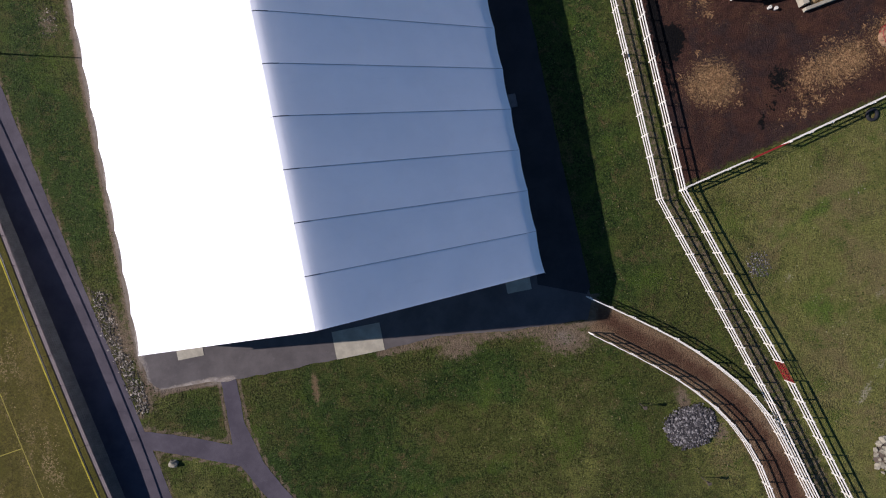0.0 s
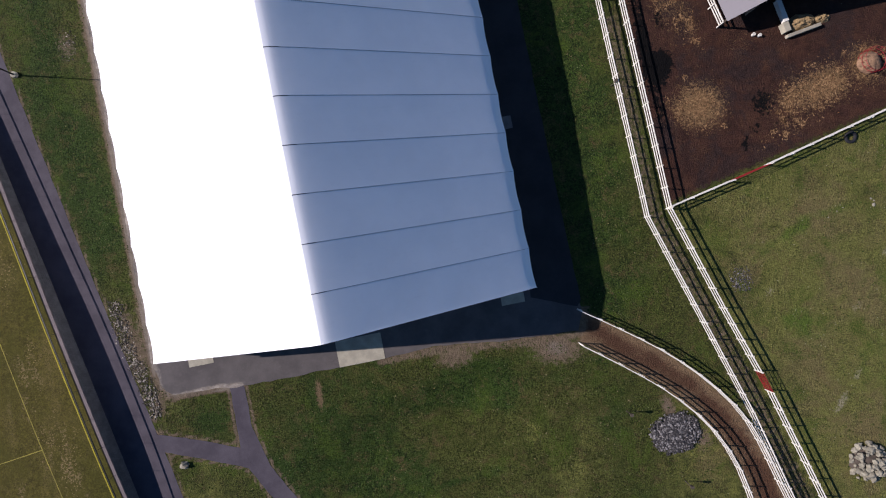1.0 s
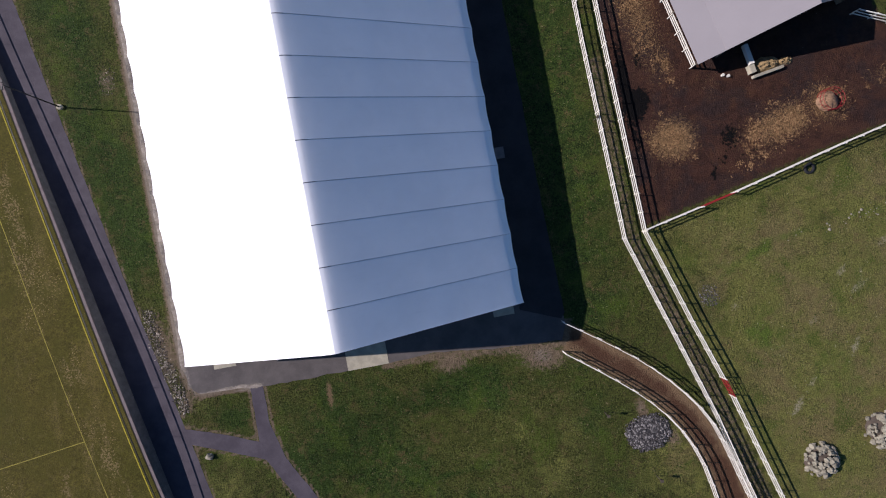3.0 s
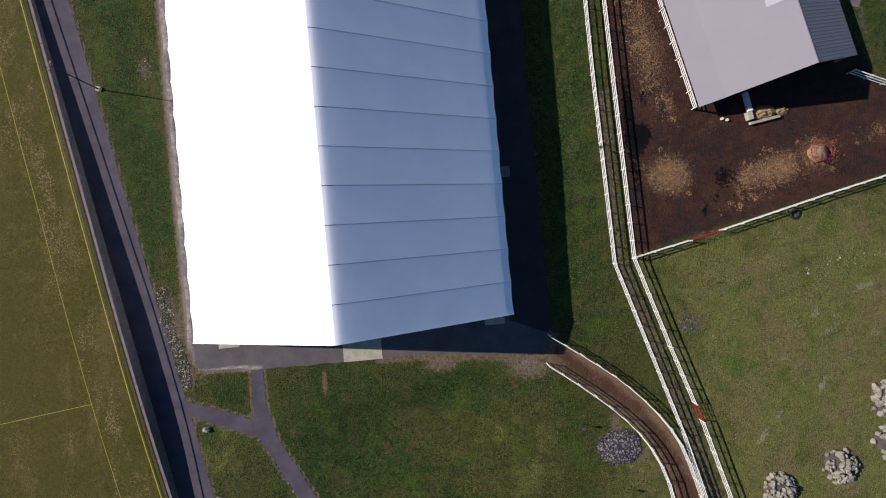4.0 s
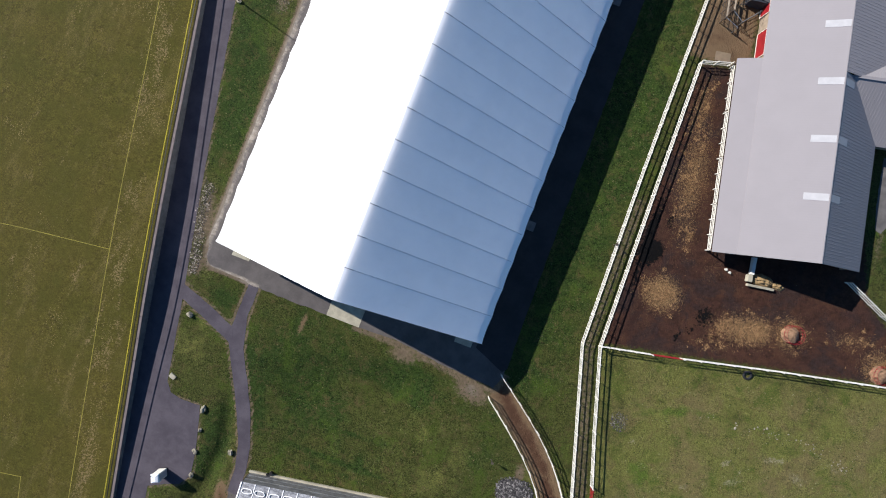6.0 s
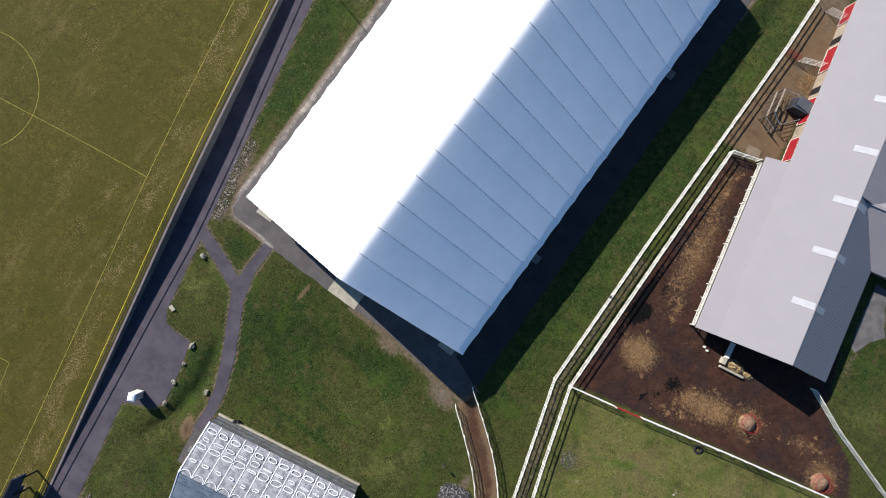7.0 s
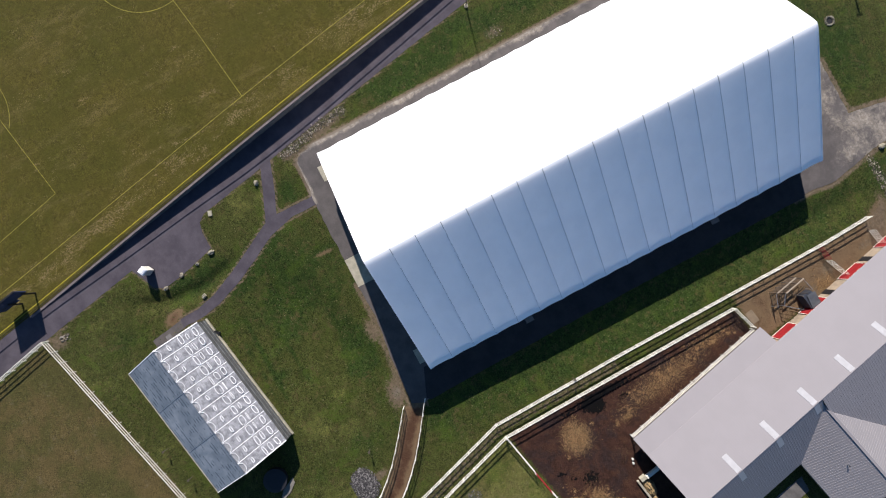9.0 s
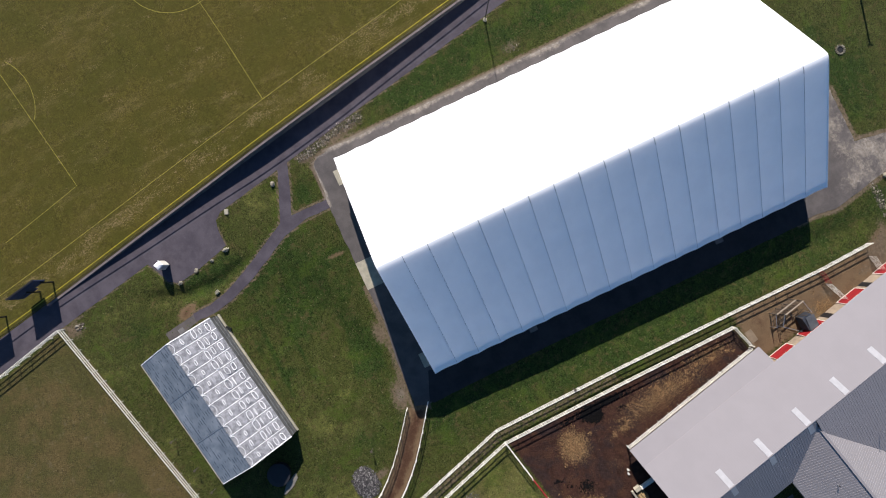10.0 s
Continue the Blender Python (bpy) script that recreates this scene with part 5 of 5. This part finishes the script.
scatter("field_stones", [(47.2, 0.1), (52.5, 1.2), (56.1, 1.3), (61.7, 1.8), (64.2, 2.2), (66.1, 1.6), (71.1, 0.5), (71.3, 1.2), (66.4, 2.6), (64.2, 3.1), (56.1, 2.1), (52.5, 1.9)], 60, 0.05, 0.15, MAT_STONE, "pale small stones strewn in the paddock grass")
scatter("riprap", [(21.0, 76.4), (24.0, 75.8), (27.5, 76.2), (33.0, 77.0), (33.0, 78.2), (27.5, 77.4), (24, 77.0)], 700, 0.045, 0.11, MAT_PEBBLE, "strip of drainage stones beside the driveway")
ring = thing("fire_ring", "small ring of pale stones round a dark hearth", "stone ring", at=(-0.2, 81.2, 0))
part("hearth", Geo().tube([(0, 0, -0.05), (0, 0, 0.03)], 0.5, 20), MAT_RUBBER, ring, "black burnt hearth")
for k in range(13):
    part("stone", Geo().rock((0.68 * math.cos(k * 0.483), 0.68 * math.sin(k * 0.483), 0.08), random.uniform(0.15, 0.22), 0.7), MAT_STONE, ring)
scatter("riprap", [(-24.3, 31.4), (-24.4, 34.0), (-22.9, 34.6), (-22.4, 32.0)], 70, 0.04, 0.09, MAT_PEBBLE, "scatter of stones in worn grass")
scatter("riprap", [(-12.5, -49.4), (-11.6, -49.0), (-11.5, -47.6), (-12.3, -47.7)], 40, 0.07, 0.2, MAT_PEBBLE, "few stones beside the fence corner")

# ---------------------------------------------------------------- yard


MAT_BALE = plain("reddish_bale", (0.270, 0.160, 0.092), 0.95, vary=0.5, scale=4, fine=25, bump=0.03)


def hay_feeder(x, y):
    root = thing("hay_feeder", "red steel ring feeder round a torn hay bale", "hay feeder", "hay feeders", at=(x, y, 0))
    for z in (0.06, 0.55, 1.05):
        part("hoop", Geo().tube([(1.25 * math.cos(a), 1.25 * math.sin(a), z) for a in (2 * math.pi * k / 28 for k in range(29))], 0.024, 6, False), MAT_RED, root)
    bar = Geo().tube([(1.25, 0, 0.06), (1.25, 0, 1.05)], 0.018, 6).mesh("bar")
    for k in range(14):
        part("bar", bar, MAT_RED, root).matrix_basis = pose(0, 0, 0, 0, 0, 360 / 14 * k)
    bale = Geo()
    rows = []
    for j in range(10):
        t = j / 9
        row = []
        for a in (2 * math.pi * k / 28 for k in range(29)):
            c, sn = math.cos(a), math.sin(a)
            lump = noise.noise(Vector((c * 1.7 + x, sn * 1.7 + y, t * 3))) + 0.5 * noise.noise(Vector((c * 4 + y, sn * 4, t * 6 + x)))
            r = (1.22 - 0.5 * t - 0.62 * t ** 4) * (1 + 0.24 * lump)
            row.append((r * c, r * sn, 0.95 * t ** 0.8 + 0.22 * (1 - abs(2 * t - 1)) * noise.noise(Vector((r * c * 2.2, r * sn * 2.2, x)))))
        rows.append(row)
    bale.grid(rows).poly([tuple(p) for p in rows[-1][:-1]])
    solid("hay_bale", bale, MAT_BALE, "torn round hay bale inside the red feeder", "hay bale", "hay bales").location = (x - 0.16, y - 0.08, 0)
    return root


hay_feeder(57.5, 15.7)
hay_feeder(70.8, 14.9)
tyre = Geo()
tyre.grid([[((0.50 + 0.17 * math.cos(b)) * math.cos(a), (0.50 + 0.17 * math.cos(b)) * math.sin(a), 0.12 + 0.13 * math.sin(b)) for a in (2 * math.pi * k / 24 for k in range(25))] for b in (2 * math.pi * k / 10 for k in range(11))])
solid("tyre", tyre, MAT_RUBBER, "old black rubber tyre lying against the fence", "tyre", smooth=True).matrix_basis = pose(53.85, 8.4, 0.02, 8, 0, 0)

solid("sleeper", Geo().beam((49.35, 19.85, 0.22), (53.0, 20.45, 0.22), 0.32, 0.44), MAT_CONCRETE, "long pale concrete kerb block in front of the hay", "kerb block", "hay bunk")
solid("sleeper", Geo().box((49.25, 20.75, 0.35), (0.6, 0.95, 0.7), 10), MAT_CONCRETE, "short pale concrete block at the hay bunk", "kerb block", "hay bunk")
solid("plank", Geo().beam((49.3, 21.3, 0.5), (48.9, 23.6, 0.5), 0.5, 0.5), MAT_WHITE, "pale timber barrier under the barn eave", "barrier")


def hay_mound(x, y, r, h, label):
    rows = []
    for j in range(14):
        t = j / 13
        rows.append([(x + r * (1 - t) * math.cos(a) * (1 + 0.25 * noise.noise(Vector((math.cos(a) * 2 + x, math.sin(a) * 2, t * 2)))), y + 0.55 * r * (1 - t) * math.sin(a) * (1 + 0.25 * noise.noise(Vector((math.cos(a) * 2, math.sin(a) * 2 + y, t * 2)))),
                      h * (1 - (1 - t) ** 2) + (0.26 * noise.noise(Vector((math.cos(a) * 3.4 * (1 - t), math.sin(a) * 3.4 * (1 - t), x))) + 0.14 * noise.noise(Vector((math.cos(a) * 9 * (1 - t), math.sin(a) * 9 * (1 - t), y)))) * min(1.0, 3 * t) - 0.03) for a in (2 * math.pi * k / 28 for k in range(29))])
    return solid("hay_mound", Geo().grid(rows), MAT_HAY, label, "hay")


hay_mound(51.3, 21.05, 1.7, 0.55, "loose heap of hay in the concrete bunk")
hay_mound(53.5, 21.1, 0.9, 0.4, "loose tuft of hay beside the bunk")
for x, y in ((46.0, 20.75), (46.6, 20.55)):
    b = thing("bucket", "small white feed bucket by the barn", "bucket", "feed buckets", at=(x, y, 0))
    part("pail", Geo().tube([(0, 0, 0), (0, 0, 0.36)], [0.13, 0.17], 12), MAT_WHITE, b)
    part("handle", Geo().tube([(0.17 * math.cos(a), 0, 0.36 + 0.1 * math.sin(a)) for a in (math.pi * k / 8 for k in range(9))], 0.01, 5), MAT_STEEL, b)
board_fence(evenly([(42.5, 22.25), (36.8, 46.75)], 2.1), "white board fence under the barn's low eave", 1.2, 3)
solid("hard_pad", Geo().box((35.4, 47.95, 0.02), (2.1, 1.25, 0.08), 10), plain("tan_concrete", (0.205, 0.152, 0.099), 0.9), "tan concrete pad in the handling yard", "concrete pad", kind="structure")


def barn_doors():
    """Red doors with white edging on the barn's west wall."""
    root = thing("barn_doors", "red barn doors with white trim boards", "barn doors", at=B_ORIGIN, turn=BARN_ANGLE)
    for u0, u1 in ((27.0, 30.6), (32.8, 36.8), (41.0, 44.9), (48.6, 51.6)):
        d = part("door", Geo().box((-8.13, (u0 + u1) / 2, 1.1), (0.08, u1 - u0, 2.1)), MAT_RED, root)
        for z in (0.12, 2.1):
            part("trim", Geo().box((-8.19, (u0 + u1) / 2, z), (0.05, u1 - u0, 0.07)), MAT_WHITE, d)
        for u in (u0 + 0.05, u1 - 0.05):
            part("trim", Geo().box((-8.19, u, 1.2), (0.05, 0.07, 1.9)), MAT_WHITE, d)
    # Flat black panels on the wall stand in for the doorways' inner shade.
    for u0, u1 in ((37.6, 38.6), (45.5, 46.5)):
        part("opening", Geo().box((-8.11, (u0 + u1) / 2, 1.15), (0.05, u1 - u0, 2.2)), MAT_BLACK, root, "black panel standing in for a shaded doorway")
    return root


barn_doors()


def cattle_pen():
    """Two long tan rails on posts beside a tilted grey crush box, with panels leading to it."""
    root = thing("cattle_chute", "tan tube cattle chute with a dark grey crush box", "cattle chute", at=(33.3, 52.2, 0))
    for (ax, ay), (bx, by) in (((0.0, 0.0), (-0.8, 3.7)), ((0.65, 1.25), (-0.12, 4.75))):
        panel = part("chute_side", Geo().beam((ax, ay, 1.8), (bx, by, 1.8), 0.16, 0.12), MAT_PEN, root, "tan top rail on posts")
        for k in range(4):
            f = k / 3
            part("post", Geo().beam((ax + (bx - ax) * f, ay + (by - ay) * f, -0.05), (ax + (bx - ax) * f, ay + (by - ay) * f, 1.75), 0.10, 0.10), MAT_DARKWOOD, panel)
        for z in (0.45, 0.9, 1.35):
            part("rail", Geo().tube([(ax, ay, z), (bx, by, z)], 0.045, 6), MAT_DARKWOOD, panel)
    for (ax, ay), (bx, by) in (((0.65, 1.25), (2.3, 0.2)), ((0.0, 0.0), (2.0, -0.75)), ((-0.12, 4.75), (2.1, 5.3)), ((2.3, 0.2), (4.2, 2.6))):
        panel = part("pen_panel", Geo().tube([(ax, ay, 0.05), (ax, ay, 1.6), (bx, by, 1.6), (bx, by, 0.05)], 0.045, 6), MAT_STEEL, root)
        for z in (0.4, 0.8, 1.2):
            part("rail", Geo().tube([(ax, ay, z), (bx, by, z)], 0.03, 6), MAT_DARKWOOD, panel)
    low, high = [(2.3, 3.4), (4.6, 3.6), (4.4, 5.2), (2.15, 5.2)], [(2.35, 3.5), (4.55, 3.65), (4.35, 5.1), (2.2, 5.1)]
    box = part("crush_box", Geo().hexa([(x, y, 0.15) for x, y in low], [(x, y, z) for (x, y), z in zip(high, (1.5, 1.8, 1.8, 1.5))]), plain("dark_blue_grey_steel", (0.055, 0.062, 0.078), 0.5, 0.4), root, "dark grey steel crush box")
    part("lid", Geo().hexa([(2.5, 4.0, 1.66), (4.7, 3.7, 1.9), (4.6, 5.3, 1.9), (2.4, 5.4, 1.66)], [(2.5, 4.0, 1.71), (4.7, 3.7, 1.95), (4.6, 5.3, 1.95), (2.4, 5.4, 1.71)]), plain("grey_sheet_lid", (0.10, 0.105, 0.118), 0.45, 0.3), box)
    for a, b in (((2.2, 3.3, 0.3), (1.0, 4.3, 1.7)), ((1.6, 3.0, 0.1), (2.3, 4.4, 1.6)), ((1.2, 2.2, 1.5), (2.5, 3.6, 1.5))):
        part("brace", Geo().tube([a, b], 0.05, 6), MAT_DARKWOOD, root)
    return root


cattle_pen()
tube_gate((32.95, 62.5), (36.1, 63.8), "white tubular steel gate across the handling yard", 1.4, MAT_WHITE)
tube_gate((32.0, 70.8), (34.4, 71.2), "white tubular steel gate at the yard's far end", 1.4, MAT_WHITE)
tube_gate((30.6, 62.3), (32.8, 62.6), "red tubular steel gate at the lane's end", 1.3)


solid("barn_pad", Geo().prism(slab([(61.0, 43.0), (62.3, 36.6), (63.4, 33.2), (64.3, 33.0), (65.2, 35.6), (66.6, 37.3), (65.6, 38.4), (64.0, 40.9), (63.5, 43.0)], 0.5, 0.12), -0.2, 0.02), plain("stained_concrete", (0.114, 0.106, 0.100), 0.85, vary=0.35, scale=0.7), "stained grey concrete pad behind the barn", "concrete pad", kind="structure")


def slatted_grid():
    """A low pale timber frame with slats, lying beside the wing."""
    root = thing("slatted_grid", "low pale timber frame with spaced slats beside the barn", "slatted frame", at=(70.0, 39.0, 0.0), turn=8.5)
    for y in (0.0, 2.9):
        part("frame_board", Geo().box((2.0, y, 0.09), (4.2, 0.13, 0.18)), MAT_CREAM, root)
    for k in range(8):
        part("slat", Geo().beam((0.35 + 0.52 * k, 0.06, 0.12), (-0.55 + 0.52 * k, 2.84, 0.12), 0.12, 0.06), MAT_CREAM, root)
    return root


slatted_grid()


def picnic_table(x, y, turn):
    root = thing("picnic_table", "pale timber picnic table with benches on grass", "picnic table", "picnic tables", at=(x, y, 0), turn=turn)
    wood = MAT_CREAM
    for k in range(5):
        part("top_board", Geo().box((0, -0.32 + 0.16 * k, 0.75), (1.9, 0.145, 0.04)), wood, root)
    for s in (-1, 1):
        for k in range(2):
            part("bench_board", Geo().box((0, s * (0.62 + 0.14 * k), 0.45), (1.9, 0.13, 0.04)), wood, root)
        for e in (-0.7, 0.7):
            part("leg", Geo().beam((e, s * 0.15, 0.73), (e, s * 0.68, 0.0), 0.05, 0.10), wood, root)
    for e in (-0.7, 0.7):
        part("cross_beam", Geo().box((e, 0, 0.41), (0.05, 1.5, 0.09)), wood, root)
    return root


picnic_table(71.6, 36.2, 20)
picnic_table(75.2, 32.3, 55)


def nest_box(x, y):
    root = thing("nest_box", "small dark nest box on a thin post", "nest box", "nest boxes", at=(x, y, 0))
    part("post", Geo().tube([(0, 0, -0.1), (0, 0, 1.2)], 0.04, 6), MAT_DARKWOOD, root)
    part("box", Geo().box((0, 0, 1.32), (0.22, 0.2, 0.32)), MAT_DARKWOOD, root)
    part("roof", Geo().hexa([(-0.17, -0.15, 1.46), (0.17, -0.15, 1.46), (0.17, 0.15, 1.54), (-0.17, 0.15, 1.54)], [(-0.17, -0.15, 1.5), (0.17, -0.15, 1.5), (0.17, 0.15, 1.58), (-0.17, 0.15, 1.58)]), MAT_DARKWOOD, root)
    return root


for x, y in ((25.4, -14.7), (29.9, -22.9), (10.6, -42.3), (16.2, -40.9), (20.4, -39.9), (30.5, 18.4)):
    nest_box(x, y)
for u, v in ((21.3, 10.8), (32.0, 9.2)):
    p = B_ORIGIN + BA * u + BE * v
    vp = thing("roof_vent", "thin metal vent pipe on the wing roof", "vent pipe", "vent pipes", at=(p.x, p.y, 4.1))
    part("pipe", Geo().tube([(0, 0, -0.1), (0, 0, 0.9)], 0.06, 8), MAT_STEEL, vp)
    part("cowl", Geo().tube([(0, 0, 0.9), (0, 0, 1.0)], [0.1, 0.08], 8), MAT_BLACK, vp)

# ---------------------------------------------------------------- loose straw and tufts


def island_material(name, *stops):
    n = Nodes(name)
    return n.done(n.ramp(n.pos.node.outputs["Random Per Island"], *stops), 0.95, 0.0, 0.1)


MAT_STRAW = island_material("loose_straw", (0.0, (0.065, 0.036, 0.017)), (0.5, (0.185, 0.105, 0.047)), (1.0, (0.345, 0.215, 0.108)))
MAT_TUFT = island_material("grass_tufts", (0.0, (0.028, 0.044, 0.009)), (0.5, (0.046, 0.063, 0.013)), (0.85, (0.074, 0.082, 0.022)), (1.0, (0.150, 0.132, 0.066)))


def straw_litter(spots, seed):
    """Short flat wisps, thickest in the middle of each spot."""
    rng = np.random.default_rng(seed)
    g = Geo()
    for x, y, rx, ry, turn, count in spots:
        c, sn = math.cos(radians(turn)), math.sin(radians(turn))
        clumps = rng.normal(0, 0.42, (max(6, count // 22), 2)) * (rx, ry)
        for i in range(count):
            u, v = rng.normal(0, 0.5, 2) * (rx, ry)
            if i % 4:
                u, v = clumps[rng.integers(len(clumps))] + rng.normal(0, 0.16, 2)
            px, py = x + u * c - v * sn, y + u * sn + v * c
            a, l, w = rng.uniform(0, 6.28), rng.uniform(0.04, 0.14), rng.uniform(0.016, 0.042)
            dx, dy = math.cos(a) * l, math.sin(a) * l
            ox, oy = -math.sin(a) * w, math.cos(a) * w
            z0, z1 = 0.008 + rng.uniform(0, 0.02), 0.008 + rng.uniform(0, 0.04)
            g.poly([(px - dx - ox, py - dy - oy, z0), (px + dx - ox, py + dy - oy, z1), (px + dx + ox, py + dy + oy, z1 + 0.01), (px - dx + ox, py - dy + oy, z0 + 0.01)])
    return solid("straw_litter", g, MAT_STRAW, "loose trampled straw strewn over the dirt yard", "straw", kind="stuff")


straw_litter([(39.0, 14.6, 2.6, 2.3, 0, 900), (51.4, 14.0, 4.4, 2.2, 14, 1000), (53.2, 14.4, 2.0, 1.8, 0, 450), (48.5, 13.4, 1.4, 1.3, 0, 350), (48.3, 10.6, 4.0, 1.2, 14, 260), (57.4, 15.6, 2.8, 2.6, 0, 350),
              (70.6, 15.8, 3.0, 2.6, 0, 350), (66, 17.8, 4.0, 1.4, 10, 200), (36.9, 31, 2.0, 9.0, 9, 800), (35.3, 40, 1.7, 6.0, 4, 450), (39.6, 23.5, 1.2, 3.0, 10, 200), (36.3, 60.5, 1.8, 2.2, 0, 300)], 3)


def grass_tufts(count, seed):
    """Upright clumps of three blades, thinned where paving, earth or buildings lie, and left off the hall's shaded
    strip to darken it.
    """
    rng = np.random.default_rng(seed)
    px, py = rng.uniform(-26, 72, count), rng.uniform(-50, 76, count)
    keep = (px > -22.6 - 0.2 * py) & (noise_mask(px, py) > rng.uniform(0.30, 0.75, count)) & ((py < 30) | (px < 30)) & ((px < 34) | (rng.random(count) < 0.35))
    for poly in (APRON, DIRT_YARD, LANE, BROWN, FOOT_A, FOOT_B, SOUTH_PASTURE, [(-3, -41), (20, -37), (18, -24), (-5, -28)], [(18, -2), (26, -2), (26, 66), (18, 66)], [(-21, -18), (-12, -21), (-11, -32), (-16, -35)]):
        keep &= off(px, py, poly) < -0.25
    keep &= ~((np.abs(px) < 18.2) & (py > -0.3) & (py < 67))
    px, py = px[keep], py[keep]
    m = len(px)
    pz, h, r, a = terrain(px, py) - 0.01, rng.uniform(0.04, 0.13, m), rng.uniform(0.06, 0.15, m), rng.uniform(0, 6.28, m)
    tips = np.stack([px + rng.uniform(-0.06, 0.06, m), py + rng.uniform(-0.06, 0.06, m), pz + h], 1)
    feet = [np.stack([px + r * np.cos(a + b), py + r * np.sin(a + b), pz], 1) for b in (0.0, 1.9, 4.1)]
    g = Geo()
    g.v = np.stack([tips, *feet], 1).reshape(-1, 3).tolist()
    k = np.arange(m)[:, None, None] * 4
    g.f = (k + np.array([[0, 1, 2], [0, 2, 3], [0, 3, 1]])[None]).reshape(-1, 3).tolist()
    return solid("grass_tufts", g, MAT_TUFT, "coarse grass tufts standing in the lawn and paddocks", "grass", kind="stuff")


def noise_mask(px, py):
    """A smooth random field, from a lattice of noise, between about 0 and 1."""
    gx, gy = np.arange(-28, 75, 0.5), np.arange(-52, 79, 0.5)
    field_of = np.array([[0.5 + 0.5 * noise.noise(Vector((x * 0.16, y * 0.16, 3.0))) + 0.3 * noise.noise(Vector((x * 0.6, y * 0.6, 7.0))) for x in gx] for y in gy])
    ix, iy = np.clip(((px + 28) / 0.5).astype(int), 0, len(gx) - 1), np.clip(((py + 52) / 0.5).astype(int), 0, len(gy) - 1)
    return field_of[iy, ix]


grass_tufts(90000, 5)
